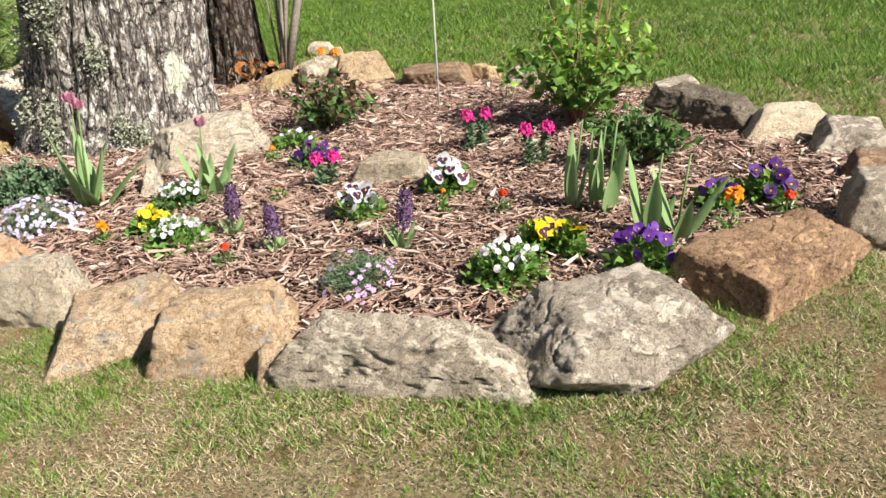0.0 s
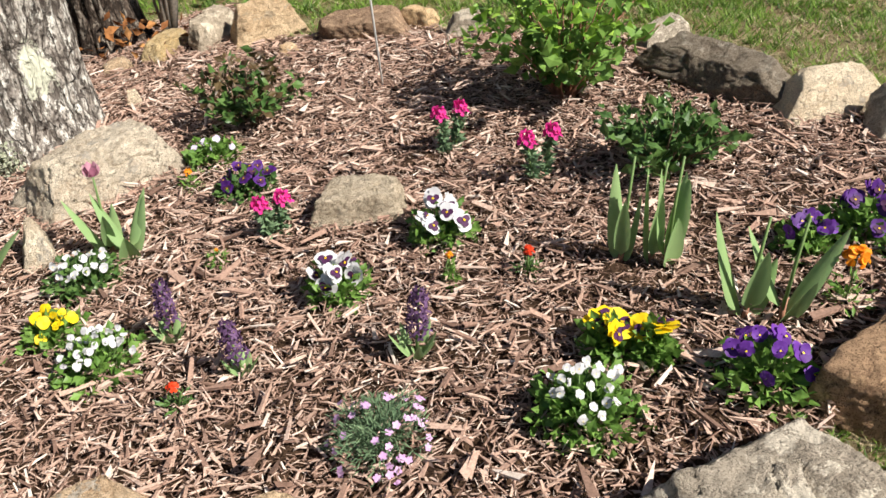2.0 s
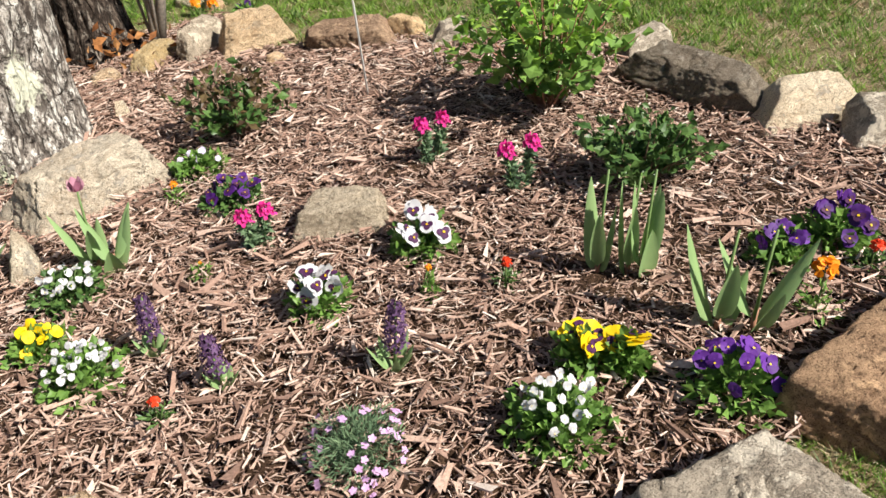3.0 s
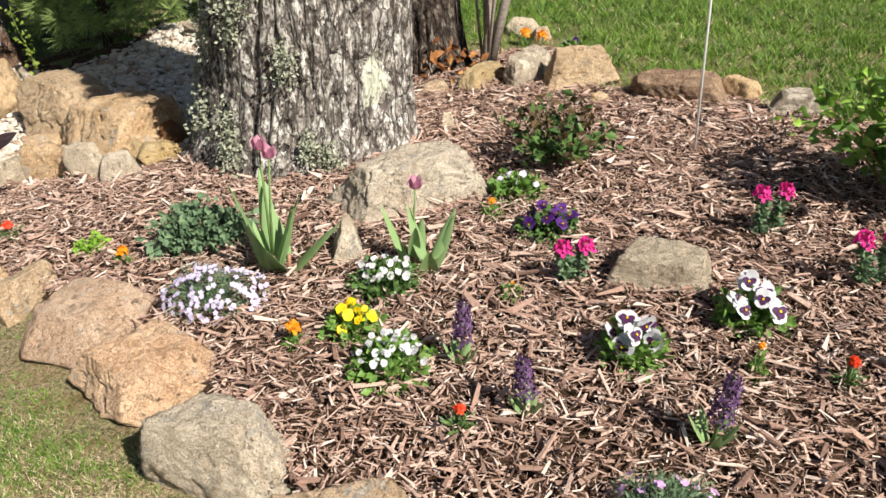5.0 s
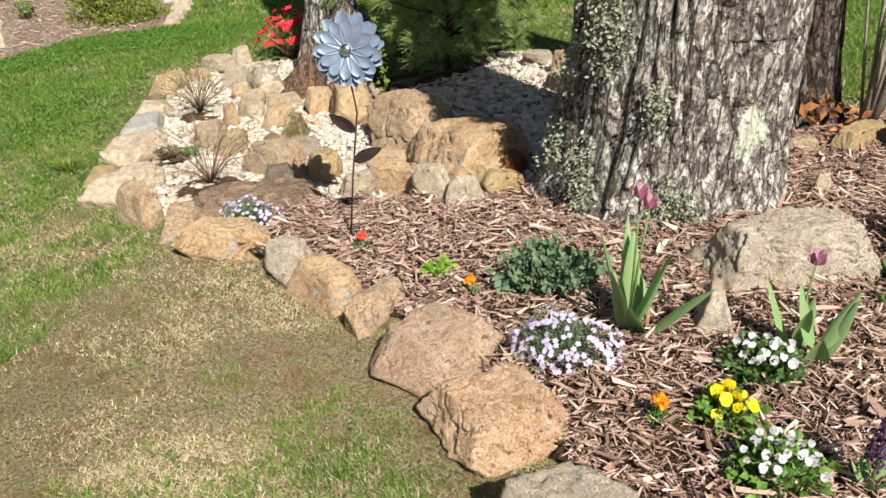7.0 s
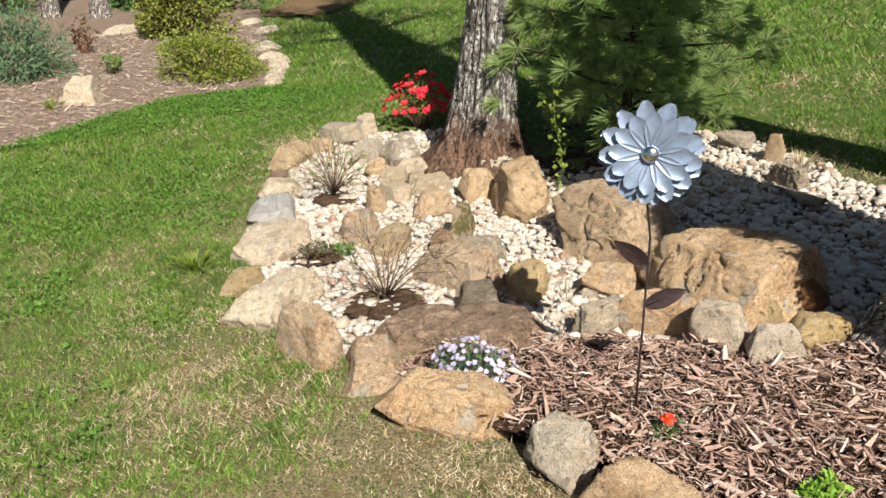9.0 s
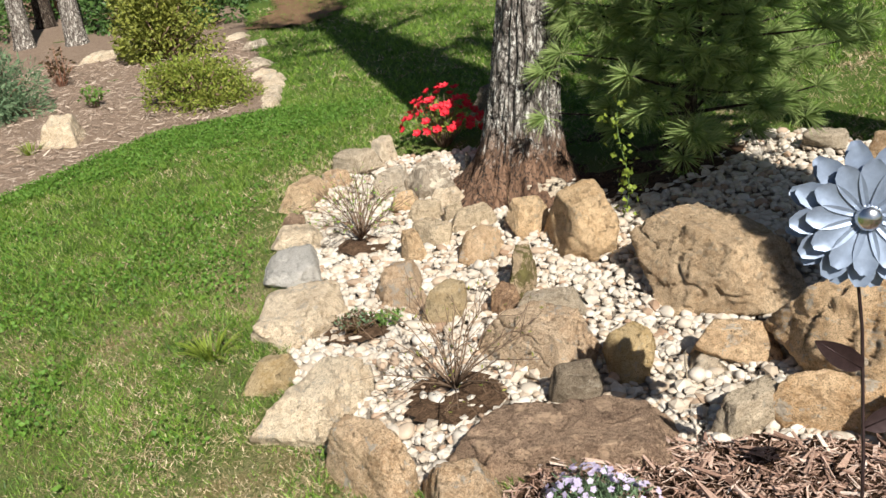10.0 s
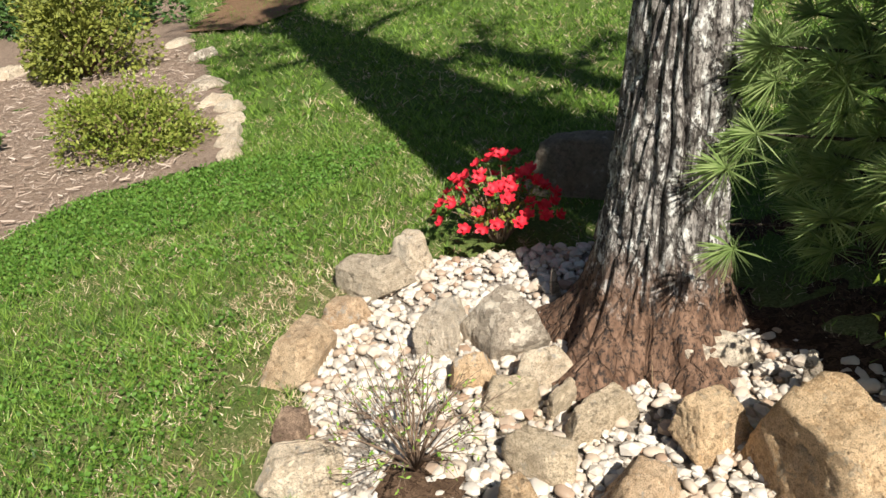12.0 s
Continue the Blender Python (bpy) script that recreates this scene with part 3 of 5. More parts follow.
def rock_mesh(name, lx, ly, lz, seed, mat, level=4, corners=9, bury=0.35, batter=0.3, worn=0.0):
    """A broken stone: a rounded block cut by random planes, then roughened; worn smooths it."""
    r = np.random.default_rng(seed)
    bm = bmesh.new()
    bmesh.ops.create_icosphere(bm, subdivisions=level, radius=1.0)
    p = np.array([v.co[:] for v in bm.verts])
    n = r.normal(0, 1, (corners, 3)) * [1, 1, 0.75]
    n /= np.linalg.norm(n, axis=1, keepdims=True)
    sides = np.array([[1, 0, batter], [-1, 0, batter], [0, 1, batter], [0, -1, batter * 1.4]]) + r.normal(0, 0.11, (4, 3))
    n = np.concatenate([n, [[r.normal(0, 0.1), r.normal(-0.12, 0.1), 1]], sides])
    n /= np.linalg.norm(n, axis=1, keepdims=True)
    d = np.concatenate([r.uniform(0.78, 1.0, corners), [0.60 if batter < 0.3 else 0.70], r.uniform(0.70, 0.80, 4)])
    dots = np.maximum(p @ n.T, 1e-3) / d
    hard = 90 - 78 * worn
    rad = (dots ** hard).sum(1) ** (-1 / hard)
    q = p * rad[:, None]
    q /= np.abs(q).max(0)
    way = np.arange(16) * np.pi / 8
    reach = (q[:, :2] @ np.stack([np.cos(way), np.sin(way)])).max(0)
    q[:, :2] *= 1.13 / reach.mean()
    q[:, 2] /= np.quantile(q[(np.abs(q[:, :2]).max(1) < 0.6) & (q[:, 2] > 0), 2], 0.97)
    q[:, 2] = q[:, 2].clip(-1.0, 1.1)
    off = r.uniform(0, 50, 3)
    scale = np.array([lx / 2, ly / 2, lz * (0.5 + bury / 2)])
    big = math.sqrt(lx * ly)
    rough = 1.0 - 0.75 * worn
    for i, v in enumerate(bm.verts):
        c = Vector(q[i] * scale)
        s = Vector(c / big * 2.6) + Vector(off)
        k = 0.027 * noise.fractal(s * 1.3, 0.8, 2.1, 6) + 0.009 * rough * noise.fractal(s * 6.0, 0.55, 2.0, 6)
        ridge = abs(noise.noise(s * 1.7 + Vector((9, 3, 1))))
        k -= 0.030 * rough * max(0.0, 0.04 - ridge) / 0.04
        k -= 0.006 * rough * math.floor(3.0 * abs(noise.noise(s * 2.3 + Vector((2, 7, 5)))))
        v.co = c + Vector(p[i]) * k * big
    me = bpy.data.meshes.new(name)
    bm.to_mesh(me)
    bm.free()
    me.polygons.foreach_set("use_smooth", [True] * len(me.polygons))
    me.materials.append(mat)
    return me


def stones(rows, name, group, extra="", lift=0.0, corners=6, higher=0.0):
    for k, (x, y, lx, ly, lz, turn, kind) in enumerate(rows):
        ly, lz = max(ly, 0.36 * lx), lz + higher
        fine = 6 if lx > 0.42 and y < 5.4 else 5 if lx > 0.24 and y < 6.2 else 4 if lx > 0.13 else 3
        me = rock_mesh(name, lx * 1.05, ly * 1.08, lz, 1000 + int(abs(x) * 977 + y * 131), ROCKS[kind], fine, corners, 0.35, 0.2 if kind in ("slate", "brown") else 0.34, {"rust": 1.0, "yellow": 0.6, "dark": 0.4}.get(kind, 0.0))
        ob = new(name, me)
        ob.location = (x, y, gz(x, y) + lift + lz * (0.5 - 0.175))
        slope = math.degrees(math.atan((gz(x + 0.2, y) - gz(x - 0.2, y)) / 0.4))
        ob.rotation_euler = (0, -radians(slope) * 0.7, radians(turn))
        tagged(ob, STONE_WORDS[kind] + extra, "stone", group)


stones(FRONT_STONES, "edging_stone", "stones edging the flower bed", ", edging the bed", 0.0, 6, 0.015)
stones(SIDE_STONES, "edging_stone", "stones edging the flower bed", ", edging the bed", 0.0, 6, 0.01)
stones(EDGE_STONES, "garden_stone", "stones of the rock garden", " among white pebbles", 0.01, 6, 0.02)
stones(GARDEN_STONES, "garden_stone", "stones of the rock garden", " among white pebbles", 0.02, 6, 0.03)
stones(STREAM_STONES, "garden_stone", "stones of the rock garden", " among white pebbles", 0.02, 6, 0.03)
stones(BOULDERS, "boulder", "boulders by the tree", ", a boulder by pebbles", 0.0, 12)
stones(TREE_STONES, "garden_stone", "stones by the tree", " near the tree", 0.03)
stones(BACK_STONES, "edging_stone", "stones edging the flower bed", " behind the bed", 0.02, 6, 0.01)
stones(FAR_STONES, "garden_stone", "stones on the lawn's far side", " on the lawn")
stones(PATH_STONES, "path_stone", "stones edging the path", " edging the path")

# ---- plant materials ----
L_MID = leaf_material("mid_green_leaf", (0.09, 0.19, 0.035), (0.22, 0.37, 0.08))
L_BRIGHT = leaf_material("bright_green_leaf", (0.16, 0.33, 0.03), (0.36, 0.55, 0.09), 0.4)
L_DARK = leaf_material("dark_green_leaf", (0.04, 0.095, 0.025), (0.12, 0.21, 0.055), 0.4, 0.2)
L_RED = leaf_material("bronze_leaf", (0.06, 0.035, 0.022), (0.13, 0.09, 0.04), 0.4, 0.2)
L_GREY = leaf_material("grey_green_leaf", (0.09, 0.16, 0.085), (0.20, 0.29, 0.155), 0.7, 0.2)
L_TULIP = leaf_material("tulip_leaf", (0.20, 0.34, 0.13), (0.36, 0.50, 0.22), 0.45, 0.3, 12.0)
L_LIME = leaf_material("lime_leaf", (0.16, 0.23, 0.03), (0.34, 0.42, 0.07), 0.5, 0.35)
L_PINE = leaf_material("pine_needle", (0.15, 0.24, 0.06), (0.42, 0.52, 0.21), 0.4, 0.35, 8.0)
L_OLIVE = leaf_material("olive_leaf", (0.13, 0.16, 0.03), (0.36, 0.38, 0.08), 0.5, 0.3)
P = {
    "white": leaf_material("white_petal", (0.58, 0.57, 0.60), (0.72, 0.71, 0.72), 0.6, 0.25, 60),
    "yellow": leaf_material("yellow_petal", (0.80, 0.52, 0.005), (0.88, 0.66, 0.01), 0.6, 0.25, 60),
    "purple": leaf_material("purple_petal", (0.035, 0.005, 0.09), (0.10, 0.02, 0.22), 0.6, 0.2, 60),
    "violet": leaf_material("violet_petal", (0.08, 0.014, 0.21), (0.17, 0.045, 0.36), 0.6, 0.25, 60),
    "dusk": leaf_material("dusky_purple_petal", (0.05, 0.02, 0.06), (0.19, 0.10, 0.22), 0.7, 0.15, 80),
    "lilac": leaf_material("lilac_petal", (0.58, 0.48, 0.72), (0.76, 0.70, 0.86), 0.6, 0.25, 60),
    "pink": leaf_material("pink_phlox_petal", (0.62, 0.34, 0.64), (0.76, 0.52, 0.76), 0.6, 0.25, 60),
    "rose": leaf_material("magenta_petal", (0.62, 0.015, 0.20), (0.80, 0.06, 0.36), 0.6, 0.25, 60),
    "orange": leaf_material("orange_petal", (0.80, 0.22, 0.004), (0.88, 0.36, 0.01), 0.6, 0.2, 60),
    "red": leaf_material("scarlet_petal", (0.70, 0.035, 0.012), (0.82, 0.09, 0.02), 0.6, 0.2, 60),
    "azalea": leaf_material("red_azalea_petal", (0.72, 0.012, 0.03), (0.86, 0.05, 0.08), 0.55, 0.3, 60),
    "tulip": leaf_material("faded_pink_petal", (0.44, 0.16, 0.26), (0.68, 0.42, 0.48), 0.6, 0.3, 60),
    "blotch": leaf_material("dark_petal_blotch", (0.03, 0.006, 0.035), (0.06, 0.012, 0.06), 0.7, 0.0, 60),
}
M_STEM = plain("green_stem", (0.14, 0.22, 0.07), 0.6)
M_REDSTEM = plain("reddish_stem", (0.34, 0.17, 0.11), 0.6)
M_TWIG = plain("brown_twig", (0.20, 0.135, 0.09), 0.85)
M_GREYTWIG = plain("grey_stem_bark", (0.27, 0.23, 0.19), 0.9, 0.0, 0.4, 60)
M_DEADLEAF = island_material("dead_leaves", [(0.0, (0.16, 0.06, 0.02)), (0.6, (0.36, 0.15, 0.05)), (1.0, (0.5, 0.26, 0.1))])
M_ROD = plain("galvanised_rod", (0.78, 0.78, 0.76), 0.5, 0.3, 0.1)
M_STEEL = plain("blue_grey_steel", (0.25, 0.31, 0.42), 0.45, 0.4, 0.2, 25.0)
M_DOME = plain("polished_steel", (0.72, 0.73, 0.75), 0.2, 1.0, 0.08)
M_BRONZE = plain("dark_bronze_paint", (0.055, 0.035, 0.035), 0.4, 0.6, 0.3)


def cloud(name, pts, nrm, size, mat, parent, rand, width=0.6, label=""):
    v, f = leaves_cloud(np.asarray(pts), np.asarray(nrm), size, rand, width)
    return part(name, fast_mesh(name, v, f, mat, False), parent, label)


def dome_points(n, w, h, rand, hollow=0.5, d=None):
    """Points and outward normals in a low mound."""
    u = rand.normal(0, 1, (n, 3))
    u[:, 2] = np.abs(u[:, 2])
    u /= np.linalg.norm(u, axis=1, keepdims=True)
    r = rand.uniform(hollow, 1, n)[:, None]
    k = 1 + 0.18 * np.sin(u[:, :1] * 5 + 1.3) * np.cos(u[:, 1:2] * 6)
    p = u * r * k * np.array([w / 2, (d or w) / 2, h])
    return p, u * np.array([1, 1, 0.8])


def petal_disc(c, m, reach, wide, angle, cup=0.25, z=0.0, sides=9):
    """A round petal that starts at the flower's middle."""
    a = np.linspace(0, 2 * np.pi, sides, endpoint=False)
    q = np.stack([reach * 0.5 + reach * 0.5 * np.cos(a), wide * 0.5 * np.sin(a)], 1)
    q = np.vstack([[reach * 0.5, 0], q])
    rr = np.hypot(q[:, 0], q[:, 1]) / reach
    zz = z + cup * reach * rr ** 2 + 0.08 * reach * np.sin(a.tolist()[0] + 5 * np.arctan2(q[:, 1], q[:, 0] + 1e-6)) * rr
    ca, sa = math.cos(angle), math.sin(angle)
    loc = np.stack([q[:, 0] * ca - q[:, 1] * sa, q[:, 0] * sa + q[:, 1] * ca, zz], 1)
    return c + loc @ m.T, [(0, 1 + i, 1 + (i + 1) % sides) for i in range(sides)]


def pansy_bloom(c, normal, r, petal, face, rand, parent, eye_mat="yellow", lower=None):
    """Five overlapping petals: two behind, two beside, a broad lip; a dark face."""
    b, m = Build(), frame_of(normal)
    t = rand.uniform(-0.25, 0.25)
    for ang, k, z, slot in ((0.5, 1.0, -0.16, 0), (-0.5, 1.0, -0.14, 0), (1.75, 0.92, -0.06, 0), (-1.75, 0.92, -0.05, 0), (math.pi, 1.02, 0.0, 3)):
        b.add(*petal_disc(c, m, r * k, r * (1.35 if ang == math.pi else 1.12), ang + t + math.pi / 2, rand.uniform(-0.35, 0.4), z * r), slot if lower else 0)
    if face:
        for ang, k in ((1.75, 0.6), (-1.75, 0.6), (math.pi, 0.7)):
            b.add(*petal_disc(c + m[:, 2] * r * 0.13, m, r * k, r * k * 0.95, ang + t + math.pi / 2, 0.1), 1)
    b.add(*petal_disc(c + m[:, 2] * r * 0.19 - m[:, 1] * r * 0.02, m, r * 0.22, r * 0.22, -math.pi / 2, 0.3), 2)
    return part("blossom", b.mesh("blossom", [P[petal], P[face or petal], P[eye_mat], P[lower or petal]]), parent)


def stem_to(b, p, base_r, rand, mat=0, r=0.0016):
    p = np.asarray(p)
    q = np.array([p[0] * 0.25, p[1] * 0.25, 0.0])
    mid = (p + q) / 2 + np.array([*(rand.normal(0, 0.006, 2)), 0.012])
    b.add(*tube([q, mid, p], [r * 1.3, r, r], 4), mat)


def pansy(x, y, label, petal, n, r, w, h, seed, face="blotch", leaf=None, eye_mat="yellow", lower=None, leaves=260):
    rand = np.random.default_rng(seed)
    root = thing("pansy", x, y, label, "flower", "bedding flowers")
    p, nr = dome_points(int(leaves * 1.7), w * 1.08, h * 0.85, rand, 0.2)
    cloud("foliage", p, nr, 0.030, leaf or L_MID, root, rand, 0.7)
    b = Build()
    for k in range(n):
        a = k * 2.4 + rand.uniform(-0.4, 0.4)
        s = math.sqrt((k + 0.5) / n) * 0.92 * rand.uniform(0.8, 1.1)
        c = np.array([math.cos(a) * s * w / 2, math.sin(a) * s * w / 2, h * (1.02 - 0.5 * s * s) * rand.uniform(0.85, 1.1)])
        nrm = np.array([c[0] * 3.0, c[1] * 3.0 - 0.55, 0.6]) + rand.normal(0, 0.38, 3)
        stem_to(b, c - nrm / np.linalg.norm(nrm) * r * 0.2, 0.01, rand)
        pansy_bloom(c, nrm, r * rand.uniform(0.82, 1.12), petal, face, rand, root, eye_mat, lower)
    part("stemwork", b.mesh("stemwork", [M_STEM]), root)
    return root


def marigold_head(c, r, mat, rand, parent, tall=0.75):
    b = Build()
    for ring, (k, z, count) in enumerate(((1.0, 0.0, 14), (0.86, 0.28, 13), (0.66, 0.5, 11), (0.42, 0.66, 8), (0.18, 0.76, 5))):
        for i in range(count):
            a = (i + 0.5 * ring) * 2 * math.pi / count + rand.uniform(-0.1, 0.1)
            nrm = np.array([math.cos(a) * k, math.sin(a) * k, 0.25 + z])
            m = frame_of(nrm)
            cc = c + np.array([math.cos(a) * k * r * 0.62, math.sin(a) * k * r * 0.62, z * r * tall])
            b.add(*petal_disc(cc, m, r * 0.5, r * 0.5, rand.uniform(0, 6.3), rand.uniform(-0.4, 0.5), 0.0, 6))
    return part("flower_head", b.mesh("flower_head", [P[mat]]), parent)


def marigold(x, y, label, mat, r, h, seed, w=0.07, heads=1):
    rand = np.random.default_rng(seed)
    root = thing("marigold", x, y, label, "flower", "bedding flowers")
    p, nr = dome_points(90, w, h * 0.75, rand, 0.2)
    cloud("foliage", p, nr, 0.026, L_DARK if mat == "red" else L_MID, root, rand, 0.3)
    b = Build()
    for k in range(heads):
        c = np.array([rand.normal(0, 0.012) * (heads > 1), rand.normal(0, 0.012) * (heads > 1), h - 0.012 * k])
        stem_to(b, c, 0.01, rand, 0, 0.0022)
        marigold_head(c, r, mat, rand, root)
    part("stem", b.mesh("stem", [M_STEM]), root)


def snapdragon(x, y, label, h, heads, seed, w=0.09):
    rand = np.random.default_rng(seed)
    root = thing("snapdragon", x, y, label, "flower", "bedding flowers")
    b = Build()
    pts, nrm = [], []
    for k in range(heads):
        a = k * 2 * math.pi / max(heads, 1) + 0.4
        top = np.array([math.cos(a) * w * 0.3, math.sin(a) * w * 0.3, h])
        b.add(*tube([(top[0] * 0.4, top[1] * 0.4, 0), top * [0.8, 0.8, 0.5], top], [0.0035, 0.003, 0.002], 5))
        for z in np.linspace(0.02, 0.82, 22):
            for j in range(6):
                pts.append(top * [0.4 + 0.6 * z, 0.4 + 0.6 * z, z])
                an = rand.uniform(0, 6.28)
                nrm.append((math.cos(an), math.sin(an), 0.5))
        f = Build()
        for j in range(15):
            an, z = j * 2.4, h * (0.86 + 0.2 * j / 15)
            rr = 0.017 * (1.15 - j / 20)
            c = np.array([top[0] + math.cos(an) * rr, top[1] + math.sin(an) * rr, z])
            m = frame_of((math.cos(an), math.sin(an), 0.5))
            for q in range(3):
                f.add(*petal_disc(c, m, 0.015, 0.014, q * 2.1 + rand.uniform(0, 1), 0.5, 0.003, 7))
        part("flower_head", f.mesh("flower_head", [P["rose"]]), root)
    part("stemwork", b.mesh("stemwork", [M_STEM]), root)
    cloud("foliage", pts, nrm, 0.034, L_GREY, root, rand, 0.36)


def spike_flower(x, y, label, h, seed, lean=0.05):
    rand = np.random.default_rng(seed)
    root = thing("hyacinth", x, y, label, "flower", "fading spike flowers")
    b = Build()
    b.add(*tube([(0, 0, 0), (lean * h * 0.5, 0, h * 0.5), (lean * h, 0, h)], [0.005, 0.004, 0.002], 5))
    part("stem", b.mesh("stem", [M_STEM]), root)
    f = Build()
    for j in range(70):
        s = (j + 0.5) / 70
        z = h * (0.40 + 0.6 * s)
        an = j * 2.4
        rr = 0.027 * (1 - 0.55 * s ** 2) * rand.uniform(0.75, 1.2)
        d = np.array([math.cos(an), math.sin(an), rand.uniform(-0.3, 0.5)])
        c = np.array([lean * z + d[0] * rr, d[1] * rr, z])
        m = frame_of(d)
        for q in range(4):
            f.add(*petal_disc(c, m, 0.0125, 0.0065, q * 1.57 + rand.uniform(0, 1), rand.uniform(-0.5, 0.4), 0, 6))
    part("flower_spike", f.mesh("flower_spike", [P["dusk"]]), root)
    for j in range(7):
        an = j * 2.4 + rand.uniform(-0.3, 0.3)
        d = (math.cos(an) * 0.55, math.sin(an) * 0.55, 1.0)
        l = Build()
        l.add(*blade((math.cos(an) * 0.006, math.sin(an) * 0.006, 0), d, (-math.sin(an), math.cos(an), 0), h * rand.uniform(0.4, 0.6), 0.022, 0.12, 0.5, 5, 0.8))
        part("leaf", l.mesh("leaf", [L_TULIP]), root)


def phlox(x, y, label, mat, w, h, n, seed, d=None):
    rand = np.random.default_rng(seed)
    root = thing("phlox", x, y, label, "flower", "creeping phlox")
    p, nr = dome_points(2200, w, h, rand, 0.15, d)
    cloud("foliage", p, nr * [1, 1, 1.3], 0.026, L_GREY, root, rand, 0.14)
    f = Build()
    p, nr = dome_points(n, w * 1.05, h * 1.08, rand, 0.93, d)
    for c, k in zip(p, nr):
        m = frame_of(k + np.array([0, -0.3, 0.5]) + rand.normal(0, 0.25, 3))
        t = rand.uniform(0, 1.2)
        for q in range(5):
            f.add(*petal_disc(c, m, 0.0095, 0.0075, q * 1.257 + t, 0.1, 0, 6))
    part("bloom_cover", f.mesh("flowers", [P[mat]]), root)


def tulip(x, y, label, leaves, seed, stem_h=0.0, flowers=0, wide=0.05, turn=0.0, cup=0.032, big=1.0):
    """leaves: lengths in metres."""
    rand = np.random.default_rng(seed)
    root = thing("tulip", x, y, label, "tulip", "tulips")
    for j, length in enumerate(leaves):
        an = turn + j * 2.2 + rand.uniform(-0.3, 0.3)
        lean = rand.uniform(0.22, 0.55) * big
        d = (math.cos(an) * lean, math.sin(an) * lean, 1.0)
        l = Build()
        l.add(*blade((math.cos(an) * 0.006, math.sin(an) * 0.006, 0.035 * (j % 2)), d, (-math.sin(an), math.cos(an), 0), length, wide * rand.uniform(0.8, 1.1), rand.uniform(0.02, 0.22), 0.55, 9, 0.58))
        part("leaf", l.mesh("leaf", [L_TULIP]), root)
    b = Build()
    b.add(*tube([(0, 0, -0.02), (0.003, 0.002, 0.06)], [0.0075, 0.006], 6), 1)
    for k in range(max(flowers, 1 if stem_h else 0)):
        top = np.array([0.03 * (k - 0.5) * (flowers > 1) + 0.01, -0.008, stem_h * (1 - 0.06 * k)])
        b.add(*tube([(0, 0, 0.02), top * [0.4, 0.4, 0.55], top], [0.0045, 0.004, 0.003], 6))
        if k < flowers:
            f = Build()
            for q in range(6):
                an = q * math.pi / 3
                o = np.array([math.cos(an), math.sin(an), 0])
                f.add(*blade(top + o * 0.004, o * 0.35 + [0, 0, 1], (-math.sin(an), math.cos(an), 0), cup * 1.35, cup * 0.95, -0.0, 0.6, 5, 0.8))
            part("flower", f.mesh("flower", [P["tulip"]]), root)
    part("stem", b.mesh("stem", [M_STEM, M_REDSTEM]), root)


def shrub(name, x, y, label, w, h, stems, leaf, size, per, seed, mat_stem, category="shrub", spread=0.9, width=0.6, low=0.25, bare=0, leaf2=None):
    """Stems that fork upward, with leaves along their upper part."""
    rand = np.random.default_rng(seed)
    root = thing(name, x, y, label, category)
    b, pts, nrm = Build(), [], []
    for k in range(stems + bare):
        an = k * 2.4 + rand.uniform(-0.3, 0.3)
        s = math.sqrt((k % stems + 0.6) / stems)
        tip = np.array([math.cos(an) * s * w / 2, math.sin(an) * s * w / 2, h * (1.05 - 0.45 * s ** 2) * rand.uniform(0.75, 1.1)])
        if k >= stems:
            tip *= [1.0, 1.0, 1.25]
        foot = np.array([math.cos(an) * 0.03, math.sin(an) * 0.03, 0])
        t = np.linspace(0, 1, 6)[:, None]
        c = foot + (tip - foot) * t + np.array([0, 0, 0.10 * h]) * np.sin(t * np.pi) + rand.normal(0, 0.008, (6, 3)) * t
        b.add(*tube(c, np.linspace(0.0045, 0.0016, 6), 5))
        if k < stems:
            for q in range(per):
                u = rand.uniform(low, 1.0)
                i = min(int(u * 5), 4)
                at = c[i] + (c[i + 1] - c[i]) * (u * 5 - i)
                a2 = rand.uniform(0, 6.28)
                pts.append(at + rand.normal(0, size * 0.25, 3))
                nrm.append((math.cos(a2), math.sin(a2), rand.uniform(0.0, 0.8)))
    part("stemwork", b.mesh("stemwork", [mat_stem]), root)
    pts, nrm = np.array(pts), np.array(nrm)
    if len(pts):
        if leaf2:
            pick = pts[:, 2] > h * 0.55
            pick &= rand.random(len(pts)) < 0.75
            cloud("young_foliage", pts[pick], nrm[pick], size * 0.8, leaf2, root, rand, width)
            pts, nrm = pts[~pick], nrm[~pick]
        cloud("foliage", pts, nrm, size, leaf, root, rand, width)
    return root


